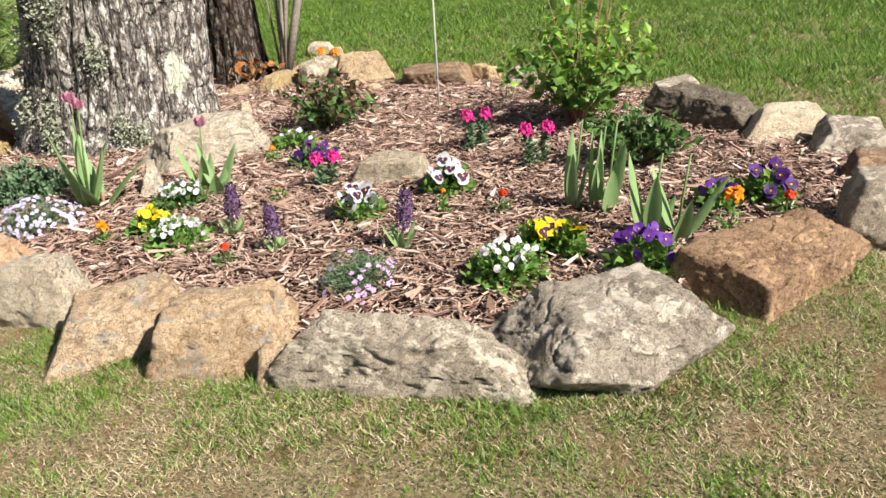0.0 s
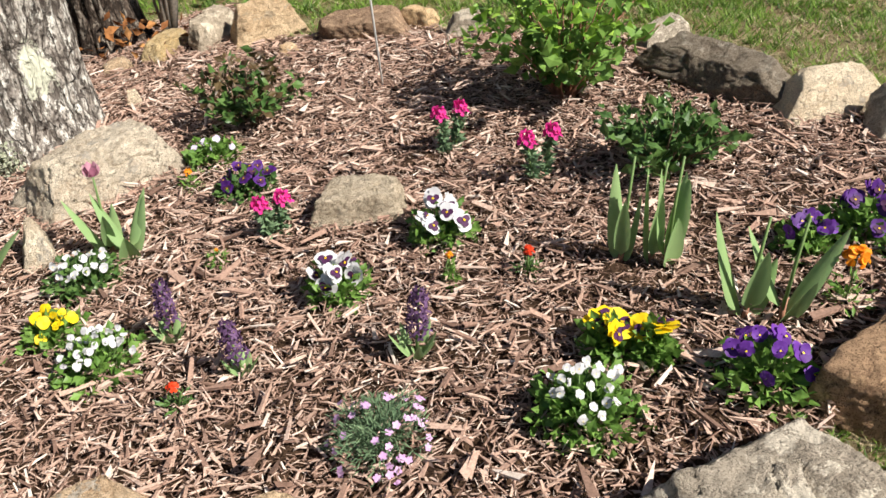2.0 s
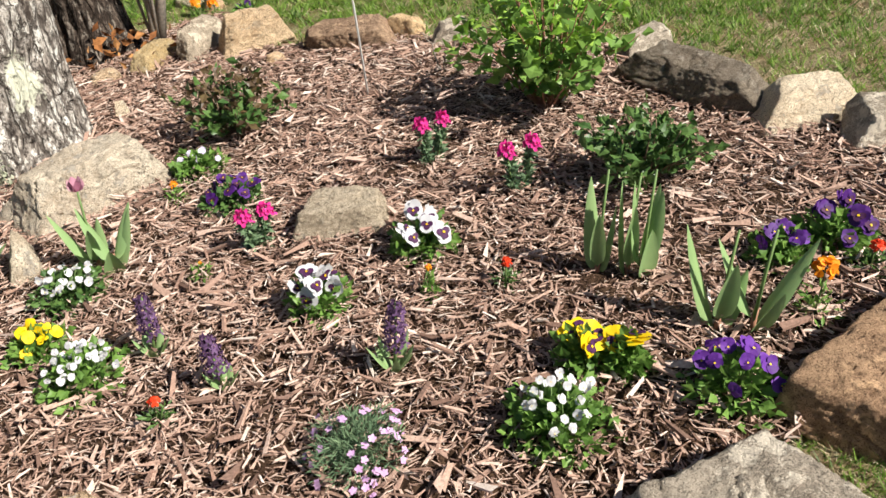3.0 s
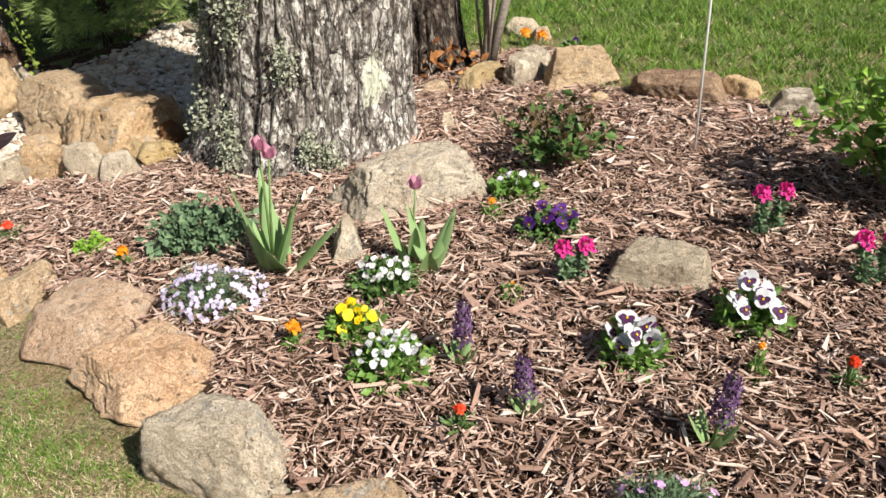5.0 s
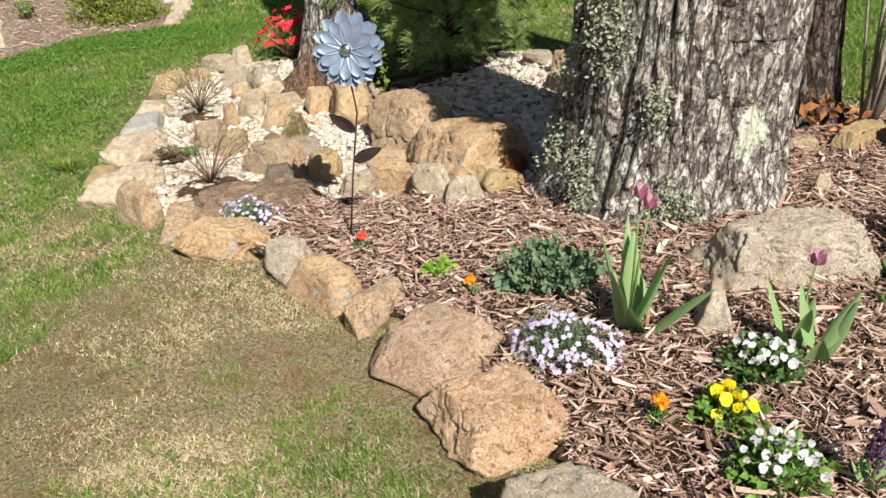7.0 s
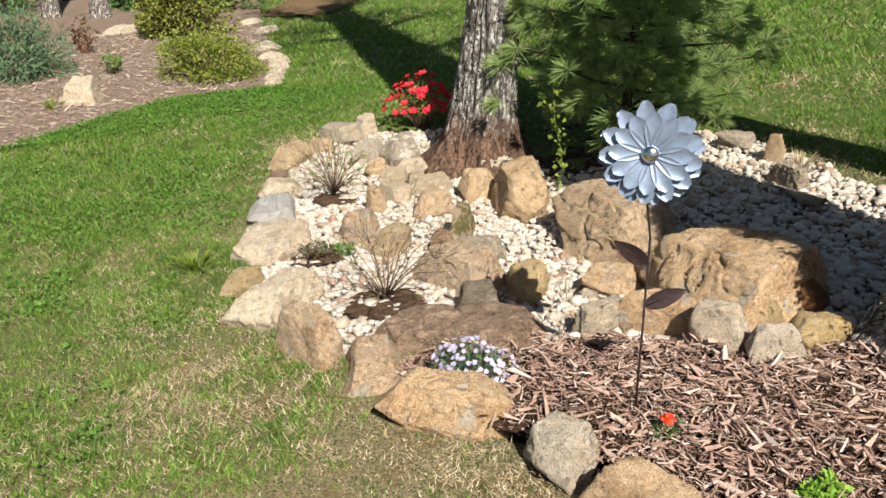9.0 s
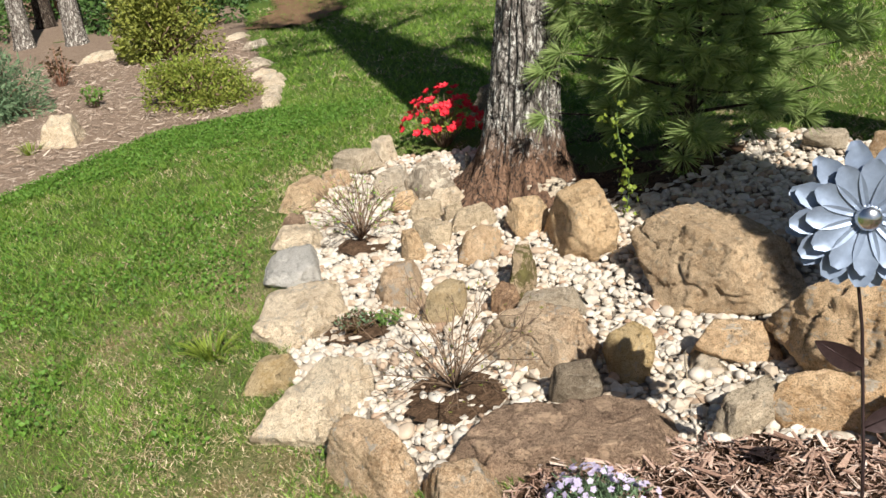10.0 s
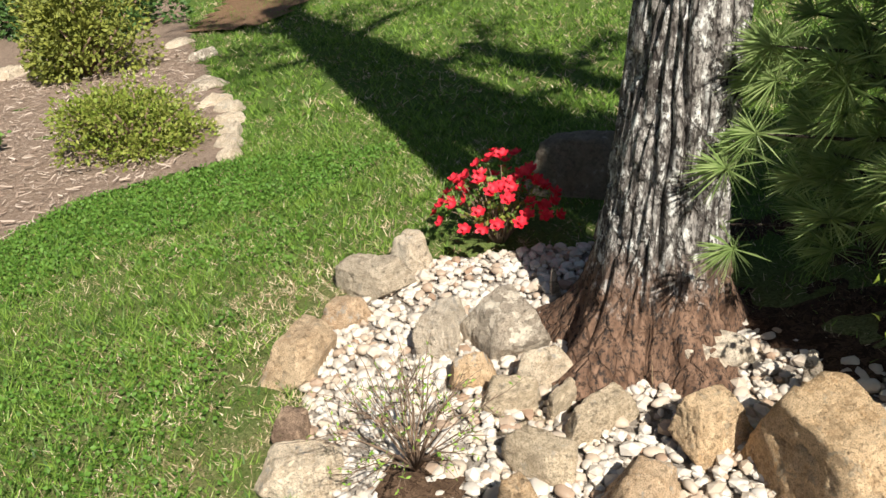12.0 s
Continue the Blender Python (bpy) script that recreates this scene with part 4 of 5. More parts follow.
def bush(name, x, y, label, w, h, n, size, leaf, seed, d=None, width=0.6, clumps=26, category="shrub", leaf2=None):
    """A dense crown of many clumps with gaps, on short branches."""
    rand = np.random.default_rng(seed)
    root = thing(name, x, y, label, category)
    b, pts, nrm = Build(), [], []
    cp, cn = dome_points(clumps, w * 0.8, h * 0.85, rand, 0.45, (d or w) * 0.8)
    for c, o in zip(cp, cn):
        c[2] = max(c[2], 0.12 * h)
        b.add(*tube([(0, 0, 0), c * [0.4, 0.4, 0.5] + rand.normal(0, 0.02, 3) * w, c], [0.02 * w, 0.012 * w, 0.006 * w], 5))
        r = w * rand.uniform(0.10, 0.19)
        u = rand.normal(0, 1, (n // clumps, 3))
        u /= np.linalg.norm(u, axis=1, keepdims=True)
        pts.append(c + u * r * rand.uniform(0.3, 1.0, (len(u), 1)) ** 0.6 * [1, 1, h / w * 1.3])
        nrm.append(u + o * 0.4)
    part("branch_frame", b.mesh("branches", [M_TWIG]), root)
    pts, nrm = np.concatenate(pts), np.concatenate(nrm)
    if leaf2:
        pick = rand.random(len(pts)) < 0.4
        cloud("young_foliage", pts[pick], nrm[pick], size, leaf2, root, rand, width)
        pts, nrm = pts[~pick], nrm[~pick]
    cloud("foliage", pts, nrm, size, leaf, root, rand, width)
    return root


def tree(name, x, y, label, r0, r1, height, flare, lean, seed, mat, ridges, deep, limbs=7, crown=1.6, res=(200, 220), leaf=None, crown_from=0.62, roots=5):
    """Trunk with furrowed bark and a flared foot; limbs and a thin crown high above."""
    rand = np.random.default_rng(seed)
    root = thing(name, x, y, label, "tree", lift=-0.06)
    na, nz = res
    zs = np.concatenate([np.linspace(0, 2.6, int(nz * 0.8)), np.linspace(2.7, height, nz - int(nz * 0.8))])
    A, Z = np.meshgrid(np.linspace(0, 2 * np.pi, na, endpoint=False), zs)
    R = r1 + (r0 - r1) * np.exp(-Z / 0.9) + flare * np.exp(-Z / 0.16) * (1 + 0.55 * np.sin(A * roots + seed))
    R = R * np.where(Z > 3, 1 - 0.3 * (Z - 3) / (height - 3), 1.0)
    wob = value_noise(A * 3 + 9, Z * 1.2, 1.0, seed + 1) - 0.5
    n1 = value_noise(np.cos(A) * ridges * 0.16 + 20 + wob, np.sin(A) * ridges * 0.16 + 20 + Z * 1.15, 1.0, seed + 2)
    u = A * ridges / (2 * np.pi) + 0.8 * (value_noise(Z * 1.3, A * 0 + 3, 1.0, seed + 3) - 0.5) + 1.5 * (value_noise(np.cos(A) * 4 + 8, np.sin(A) * 4 + Z * 1.7, 1.0, seed + 4) - 0.5) + 0.7 * (value_noise(np.cos(A) * 9 + 3, np.sin(A) * 9 + Z * 6, 1.0, seed + 9) - 0.5)
    furrow = np.abs(((u % 1.0) - 0.5) * 2)
    chop = value_noise(np.floor(u) * 3.7, Z * 9.0, 1.0, seed + 5)
    R = R - deep * (furrow ** 3) - deep * 0.55 * (chop > 0.62) * (1 - furrow) - deep * 0.5 * (n1 - 0.5)
    R = R + 0.05 * r0 * np.sin(A * 2 + 1 + Z * 0.7) + 0.006 * (value_noise(np.cos(A) * 9, np.sin(A) * 9 + Z * 14, 1.0, seed + 6) - 0.5)
    X = R * np.cos(A) + lean[0] * Z
    Y = R * np.sin(A) + lean[1] * Z
    v = np.stack([X, Y, Z], -1).reshape(-1, 3)
    i, j = np.meshgrid(np.arange(na), np.arange(nz - 1))
    a, b2 = (j * na + i).ravel(), (j * na + (i + 1) % na).ravel()
    part("trunk", fast_mesh("trunk", v, np.stack([a, b2, b2 + na, a + na], -1), mat, True), root)
    if limbs:
        pts, nrm = [], []
        for k in range(limbs):
            z0 = height * (crown_from + (0.97 - crown_from) * k / limbs)
            an = k * 2.4
            s = np.array([lean[0] * z0, lean[1] * z0, z0])
            e = s + np.array([math.cos(an) * crown, math.sin(an) * crown, crown * 0.8])
            b = Build()
            b.add(*tube([s, (s + e) / 2 + [0, 0, 0.15], e], [r1 * 0.3, r1 * 0.18, 0.015], 7))
            part("limb", b.mesh("limb", [mat]), root)
            t = rand.uniform(0.45, 1.05, 120)[:, None]
            pts.append(s + (e - s) * t + rand.normal(0, crown * 0.16, (120, 3)))
            nrm.append(rand.normal(0, 1, (120, 3)))
        cloud("crown", np.concatenate(pts), np.concatenate(nrm), 0.13, leaf or L_MID, root, rand)
    return root


BARK_BIG = bark_material("furrowed_grey_bark", (0.06, 0.047, 0.04), (0.31, 0.27, 0.235), (0.54, 0.50, 0.45), (0.72, 0.69, 0.63), patches=[((0.42, -0.27, 0.42), 0.10, (0.66, 0.66, 0.52)), ((-0.50, 0.02, 0.95), 0.16, (0.25, 0.29, 0.18)), ((-0.56, -0.05, 0.35), 0.17, (0.27, 0.29, 0.17)), ((-0.5, -0.15, 1.5), 0.14, (0.27, 0.30, 0.2)), ((0.0, -0.47, 0.9), 0.05, (0.5, 0.52, 0.42))])
BARK_PINE = bark_material("pine_bark", (0.055, 0.045, 0.04), (0.27, 0.245, 0.22), (0.48, 0.45, 0.41), (0.70, 0.69, 0.64), brown_below=0.38)
BARK_DARK = bark_material("dark_bark", (0.025, 0.018, 0.014), (0.075, 0.055, 0.043), (0.16, 0.125, 0.10), (0.22, 0.19, 0.16))

L_LICHEN = leaf_material("shaggy_lichen", (0.22, 0.24, 0.16), (0.46, 0.47, 0.36), 0.9, 0.1, 30)

# ---- trees ----
oak = tree("oak_tree", -1.70, 4.36, "large grey oak with furrowed, lichen-covered bark", 0.46, 0.405, 12.0, 0.07, (0.035, 0.0), 3, BARK_BIG, 30, 0.038, res=(280, 360))
tree("pine_tree", -4.80, 6.02, "slender pine with flaking grey bark and brown foot", 0.235, 0.135, 9.0, 0.15, (0.075, 0.05), 5, BARK_PINE, 21, 0.034, res=(190, 250), crown=1.1, leaf=L_PINE)
tree("stump_tree", -1.36, 5.42, "dark leaning tree trunk among brown dead leaves", 0.20, 0.15, 7.0, 0.07, (-0.05, 0.03), 8, BARK_DARK, 12, 0.03, res=(140, 160), crown=0.9)
rand_l = np.random.default_rng(44)
tuft_p, tuft_n = [], []
for k in range(38):
    an, lz = radians(rand_l.uniform(188, 252) if k < 33 else rand_l.uniform(270, 320)), rand_l.uniform(0.08, 1.7)
    rr = 0.405 + 0.055 * math.exp(-lz / 0.9) + 0.05 * math.exp(-lz / 0.16)
    c = np.array([rr * math.cos(an) + 0.035 * lz, rr * math.sin(an), lz])
    tuft_p.append(c + rand_l.normal(0, 1, (300, 3)) * np.array([0.026, 0.026, 0.045]) * rand_l.uniform(0.6, 1.5))
    tuft_n.append(rand_l.normal(0, 0.7, (300, 3)) + np.array([math.cos(an), math.sin(an), -0.1]))
tagged(cloud("lichen", np.concatenate(tuft_p), np.concatenate(tuft_n), 0.021, L_LICHEN, oak, rand_l, 0.6, "grey-green shaggy lichen"), kind="stuff")
for k, (fx, fy, fr) in enumerate(((-15.3, 9.8, 0.15), (-14.4, 10.1, 0.16), (-17.2, 11.5, 0.17), (-16.0, 13.2, 0.16), (-18.5, 9.2, 0.18), (-19.0, 14.5, 0.2))):
    tree("woodland_tree", fx, fy, "slim pale grey tree at the wood's edge", fr, fr * 0.8, 8.0, 0.04, (0.02 * (-1) ** k, 0.0), 20 + k, BARK_BIG if k < 2 else BARK_DARK, 14, 0.012, limbs=6, res=(48, 60))

# ---- shrubs and flowers in the mulch bed ----
shrub("hydrangea", 0.62, 3.67, "bright green hydrangea bush with bare pale canes", 0.76, 0.50, 26, L_MID, 0.068, 30, 31, M_REDSTEM, bare=9, leaf2=L_BRIGHT, low=0.15, width=0.66)
shrub("low_shrub", -0.56, 4.01, "low dark evergreen shrub with bronze young leaves", 0.52, 0.25, 34, L_DARK, 0.050, 17, 32, M_TWIG, leaf2=L_RED, width=0.62)
shrub("low_shrub", 0.72, 2.99, "low spreading dark green shrub on mulch", 0.44, 0.21, 36, L_DARK, 0.048, 18, 33, M_TWIG, leaf2=L_DARK, width=0.6)
shrub("bare_branch", 0.33, 4.29, "thin bare branch with a few green leaves", 0.30, 0.16, 3, L_BRIGHT, 0.05, 3, 34, M_GREYTWIG, "branch")
pansy(-0.29, 2.70, "white pansies with dark purple faces", "white", 8, 0.034, 0.16, 0.11, 41)
pansy(0.02, 2.87, "white pansies with leafy green clump", "white", 8, 0.033, 0.17, 0.12, 42)
pansy(0.29, 2.24, "yellow pansies with dark centres", "yellow", 4, 0.036, 0.11, 0.10, 43)
pansy(0.37, 2.19, "single large yellow pansy with buds", "yellow", 2, 0.036, 0.08, 0.11, 44)
pansy(0.55, 2.04, "violet pansies with yellow lips", "violet", 11, 0.022, 0.19, 0.12, 45, None, None, "yellow", "purple", 240)
pansy(0.18, 2.06, "white violas above a full green mound", "white", 24, 0.0115, 0.20, 0.12, 46, None, L_MID, "yellow", None, 380)
pansy(-0.91, 2.62, "white violas with a few violet blooms", "white", 30, 0.0105, 0.20, 0.10, 47, None, L_MID, "violet", None, 320)
pansy(-1.06, 2.80, "yellow violas in a small green clump", "yellow", 10, 0.018, 0.14, 0.08, 48, None)
pansy(-1.02, 3.04, "white and yellow violas with dark green leaves", "white", 20, 0.0135, 0.20, 0.10, 49, None, L_DARK, "yellow", "white", 300)
pansy(-0.55, 3.42, "deep purple pansies beside a snapdragon", "purple", 10, 0.024, 0.20, 0.09, 50, "blotch", L_DARK)
pansy(-0.69, 3.75, "small violas with pale lilac flowers", "lilac", 7, 0.014, 0.19, 0.08, 51, None, L_MID, "yellow", None, 330)
pansy(1.02, 2.46, "deep purple pansies near the bed's edge", "purple", 8, 0.027, 0.17, 0.12, 52)
pansy(0.87, 2.45, "purple and yellow pansies behind tulip leaves", "purple", 6, 0.022, 0.13, 0.10, 53, None, None, "yellow", "violet")
phlox(-0.24, 2.13, "creeping phlox with scattered pink flowers", "pink", 0.21, 0.10, 55, 54)
phlox(-1.55, 2.94, "creeping phlox covered with pale lilac flowers", "lilac", 0.32, 0.12, 260, 55, 0.24)
phlox(-3.30, 3.50, "lilac creeping phlox over the stone edging", "lilac", 0.29, 0.12, 230, 56, 0.2)
spike_flower(-0.73, 2.66, "fading purple hyacinth spike with strap leaves", 0.19, 61, 0.03)
spike_flower(-0.54, 2.46, "short fading purple hyacinth with strap leaves", 0.16, 62, -0.1)
spike_flower(-0.13, 2.37, "tall fading purple hyacinth with strap leaves", 0.20, 63, 0.08)
snapdragon(0.14, 3.41, "magenta snapdragon with grey-green leaves", 0.16, 2, 64, 0.14)
snapdragon(0.36, 3.09, "pair of magenta snapdragon heads on leafy stems", 0.16, 2, 65, 0.16)
snapdragon(-0.46, 3.09, "magenta snapdragon beside purple pansies", 0.13, 2, 66, 0.12)
marigold(0.83, 2.22, "large orange marigold on a leafy stem", "orange", 0.036, 0.13, 71, 0.09)
marigold(1.04, 2.33, "scarlet marigold near the edging stones", "red", 0.022, 0.07, 72)
marigold(0.20, 2.61, "small scarlet marigold seedling in mulch", "red", 0.019, 0.07, 73)
marigold(-0.69, 2.39, "small scarlet marigold with dark leaves", "red", 0.018, 0.07, 74)
marigold(-0.00, 2.64, "thin orange marigold seedling", "orange", 0.012, 0.09, 75, 0.03)
marigold(-0.76, 3.55, "small orange marigold near the boulder", "orange", 0.018, 0.06, 76)
marigold(-1.21, 2.72, "orange marigold with a bare stem", "orange", 0.028, 0.07, 77, 0.05)
marigold(-2.01, 3.20, "orange-yellow marigold in open mulch", "orange", 0.026, 0.05, 78, 0.05)
marigold(-2.61, 3.40, "small red marigold beside the metal flower", "red", 0.024, 0.06, 79, 0.09)
marigold(-0.85, 5.86, "orange marigold behind the edging stones", "orange", 0.04, 0.08, 80, 0.1)
marigold(-0.75, 5.81, "orange marigold behind the edging stones", "orange", 0.04, 0.08, 81, 0.1)
pansy(-0.57, 5.74, "purple pansies behind the edging stones", "purple", 4, 0.02, 0.14, 0.07, 83, None)
marigold(-0.63, 3.00, "tiny green seedling with one bud", "orange", 0.007, 0.05, 82, 0.06)
tulip(0.43, 2.56, "tulip leaves with a bare flower stalk", [0.29, 0.22, 0.25], 91, 0.31, 0, 0.044, 1.9, big=0.32)
tulip(0.50, 2.53, "tulip leaves with a bare flower stalk", [0.30, 0.20], 92, 0.29, 0, 0.045, 2.6, big=0.32)
tulip(0.53, 2.51, "tulip leaves with bare stalks", [0.28, 0.27, 0.2, 0.25], 93, 0.31, 0, 0.048, 0.4, big=0.45)
tulip(0.61, 2.25, "spreading tulip leaves with a spent stalk", [0.27, 0.24, 0.18], 94, 0.27, 0, 0.05, 2.4, big=0.8)
tulip(0.68, 2.22, "broad spreading tulip leaves with a spent stalk", [0.27, 0.24, 0.2], 95, 0.27, 0, 0.055, 0.2, big=1.2)
tulip(-0.97, 3.19, "pale pink tulip in front of a boulder", [0.25, 0.22, 0.17], 96, 0.28, 1, 0.046, 2.8)
tulip(-0.91, 3.15, "tulip leaves beside the pink tulip", [0.25, 0.2, 0.12, 0.23], 97, 0.0, 0, 0.056, 0.6)
tulip(-1.43, 3.14, "clump of tulip leaves with two faded pink flowers", [0.37, 0.34, 0.28, 0.33, 0.25, 0.35, 0.22, 0.3, 0.27], 98, 0.44, 2, 0.054, 1.8)
tulip(-1.38, 3.15, "broad low tulip leaves beside the clump", [0.31, 0.26, 0.18], 99, 0.0, 0, 0.075, 0.1, big=1.7)
bush("catmint", -1.77, 3.34, "dense mound of grey-green catmint leaves", 0.36, 0.17, 1500, 0.032, L_GREY, 101, 0.32, 0.7, 40, "herb")
bush("parsley", -2.19, 3.28, "small bright green parsley tuft", 0.13, 0.09, 260, 0.022, L_BRIGHT, 102, None, 0.7, 12, "herb")


def rod():
    b = Build()
    b.add(*tube([(0, 0, -0.1), (-0.04, 0, 0.6), (-0.10, -0.01, 1.5)], 0.005, 6))
    me = b.mesh("garden_stake", [M_ROD])
    ob = new("garden_stake", me)
    ox, oy = -0.01, 4.13
    ob.location = (ox, oy, gz(ox, oy))
    tagged(ob, "thin galvanised steel stake standing in mulch", "stake")


rod()


def metal_flower():
    """Garden stake: bent stem, two leaves, three rings of spoon petals and a dome."""
    bx, by = -2.72, 3.46
    root = thing("metal_flower", bx, by, "blue-grey metal flower on a thin dark stake", "garden ornament")
    foot = np.array([bx, by, gz(bx, by)])
    centre = np.array([-2.83, 3.67, 0.75]) - foot
    neck = centre + np.array([0.0, 0.02, -0.16])
    elbow = neck + np.array([0.02, 0.0, -0.10])
    b = Build()
    b.add(*tube([(0, 0, -0.1), elbow * 0.5, elbow, neck, centre + [0, 0.03, 0]], 0.0038, 7))
    part("stem", b.mesh("stem", [M_BRONZE]), root)
    m = frame_of((0.32, -0.92, 0.2))
    for ring, (count, reach, wide, back, tilt) in enumerate(((12, 0.116, 0.050, 0.000, 0.10), (13, 0.144, 0.056, -0.012, 0.05), (12, 0.150, 0.052, -0.024, 0.0))):
        for i in range(count):
            a = (i + 0.5 * ring) * 2 * math.pi / count + 0.1 * ring
            v, f = [], []
            for k in range(8):
                s = k / 7
                r = 0.012 + (reach - 0.012) * s
                w = wide * 0.5 * (0.18 + 0.82 * math.sin(math.pi * min(1, 0.05 + s ** 1.35 * 0.84)) ** 0.75) * (1 if s < 0.97 else 0.62)
                for side in (-1, -0.5, 0, 0.5, 1):
                    z = back + tilt * r * s + 0.005 * side * side - 0.002 * math.cos(s * 6)
                    q = np.array([r * math.cos(a) - side * w * math.sin(a), r * math.sin(a) + side * w * math.cos(a), z])
                    v.append(centre + m @ q)
            for k in range(7):
                for c in range(4):
                    f.append((k * 5 + c, k * 5 + c + 1, k * 5 + c + 6, k * 5 + c + 5))
            b = Build()
            b.add(v, f)
            part("petal", b.mesh("petal", [M_STEEL]), root)
    v, f = [], []
    for k in range(6):
        for i in range(14):
            e, a = k / 5 * math.pi / 2, i * 2 * math.pi / 14
            v.append(centre + m @ np.array([0.027 * math.cos(e) * math.cos(a), 0.027 * math.cos(e) * math.sin(a), 0.008 + 0.019 * math.sin(e)]))
    for k in range(5):
        for i in range(14):
            f.append((k * 14 + i, k * 14 + (i + 1) % 14, (k + 1) * 14 + (i + 1) % 14, (k + 1) * 14 + i))
    b = Build()
    b.add(v, f)
    part("dome", b.mesh("dome", [M_DOME]), root, "polished steel dome")
    right = np.array([0.85, 0.5, 0.0])
    for z, s in ((0.40, -1), (0.29, 1)):
        at = elbow * (z / elbow[2])
        way = right * s + np.array([0, 0, 0.75 if s < 0 else 0.55])
        b = Build()
        b.add(*blade(at, way, np.cross(way, (0.2, -0.9, 0.3)), 0.135, 0.05, 0.05, 0.25, 8, 0.8))
        leaf = part("leaf", b.mesh("leaf", [M_BRONZE]), root, "dark bronze leaf with embossed veins")
        b = Build()
        d = way / np.linalg.norm(way)
        b.add(*tube([at, at + d * 0.12 + [0, 0, -0.004]], [0.002, 0.001], 5))
        part("vein", b.mesh("vein", [M_BRONZE]), leaf)


metal_flower()

# ---- back of the bed ----
def cane_clump():
    x, y = -1.02, 5.29
    root = thing("cane_shrub", x, y, "clump of grey upright shrub canes", "shrub")
    rand = np.random.default_rng(5)
    for k, (dx, dy, r) in enumerate(((0.16, 0.0, 0.028), (0.10, -0.05, 0.020), (0.03, 0.05, 0.016), (-0.05, 0.0, 0.012), (0.24, 0.06, 0.018), (0.06, -0.1, 0.009), (-0.12, 0.05, 0.008))):
        b = Build()
        z = np.linspace(0, 1, 6)
        c = np.stack([dx * z * 2.4 + 0.02 * math.cos(k * 2.4), dy * z * 2 + 0.03 * math.sin(k * 2.4), z * 1.9], 1)
        b.add(*tube(c, np.linspace(r, r * 0.5, 6), 8))
        part("cane", b.mesh("cane", [M_GREYTWIG]), root)
    p = rand.normal(0, 1, (90, 3)) * [0.13, 0.10, 0.06] + [-0.16, -0.02, 0.06]
    p[:, 2] = np.abs(p[:, 2])
    heap = thing("dead_leaves", x, y, "heap of rust-brown dead leaves by the trunk", "leaf litter")
    cloud("leaf_heap", p, rand.normal(0, 1, (90, 3)), 0.07, M_DEADLEAF, heap, rand, 0.5)


cane_clump()

# ---- rock garden plants ----
def twig_shrub(x, y, label, w, h, stems, seed, leaf, count):
    rand = np.random.default_rng(seed)
    root = thing("twig_shrub", x, y, label, "shrub", "sparse shrubs among pebbles")
    b, pts = Build(), []
    for k in range(stems):
        an, s = k * 2.4 + rand.uniform(-0.4, 0.4), math.sqrt((k + 0.5) / stems)
        tip = np.array([math.cos(an) * s * w / 2, math.sin(an) * s * w / 2, h * rand.uniform(0.55, 1.05) * (1.1 - 0.5 * s)])
        t = np.linspace(0, 1, 5)[:, None]
        c = tip * t + np.array([0, 0, 0.12 * h]) * np.sin(t * np.pi) + rand.normal(0, 0.012, (5, 3)) * t
        b.add(*tube(c, np.linspace(0.0032, 0.0011, 5), 4))
        for q in range(4):
            u = rand.uniform(0.35, 0.95)
            i = min(int(u * 4), 3)
            at = c[i] + (c[i + 1] - c[i]) * (u * 4 - i)
            d = (tip / np.linalg.norm(tip) + rand.normal(0, 0.5, 3)) * h * rand.uniform(0.12, 0.3)
            b.add(*tube([at, at + d * 0.5 + rand.normal(0, 0.006, 3), at + d], [0.0016, 0.0013, 0.0008], 3))
            pts += [at + d * rand.uniform(0.2, 1.0) for _ in range(count)]
    part("twig_frame", b.mesh("twigs", [M_TWIG]), root)
    cloud("foliage", pts, rand.normal(0, 1, (len(pts), 3)) + [0, 0, 0.5], 0.016, leaf, root, rand, 0.4)


twig_shrub(-4.00, 3.95, "sparse brown twiggy shrub with few leaves", 0.78, 0.36, 24, 111, L_OLIVE, 1)
twig_shrub(-5.25, 5.10, "sparse twiggy shrub with small green leaves", 0.56, 0.36, 38, 112, L_BRIGHT, 3)
shrub("sedum", -4.65, 4.26, "low dark bronze-green sedum on soil", 0.2, 0.05, 26, L_RED, 0.02, 16, 113, M_TWIG, "ground plant", leaf2=L_GREY)
shrub("ground_plant", -4.55, 4.34, "small low tuft of green leaves", 0.12, 0.05, 14, L_MID, 0.02, 9, 114, M_STEM, "ground plant")
az = shrub("azalea", -5.62, 6.56, "small azalea covered with bright red flowers", 0.54, 0.36, 44, L_OLIVE, 0.035, 12, 115, M_TWIG, leaf2=L_MID)
rand_az = np.random.default_rng(9)
for k in range(60):
    an, s = k * 2.4, math.sqrt((k + 0.5) / 60)
    c = np.array([math.cos(an) * s * 0.29, math.sin(an) * s * 0.26, 0.38 * (1.06 - 0.62 * s * s) * rand_az.uniform(0.7, 1.08)])
    b = Build()
    m = frame_of(c * [1, 1, 0.6] + np.array([0, -0.1, 0.12]) + rand_az.normal(0, 0.1, 3))
    for q in range(5):
        b.add(*petal_disc(c, m, 0.030, 0.022, q * 1.257, 0.55, 0, 7))
        b.add(*petal_disc(c + m[:, 0] * 0.018 + m[:, 2] * 0.01, m, 0.024, 0.018, q * 1.257 + 0.5, 0.6, 0, 7))
    part("blossom", b.mesh("blossom", [P["azalea"]]), az)


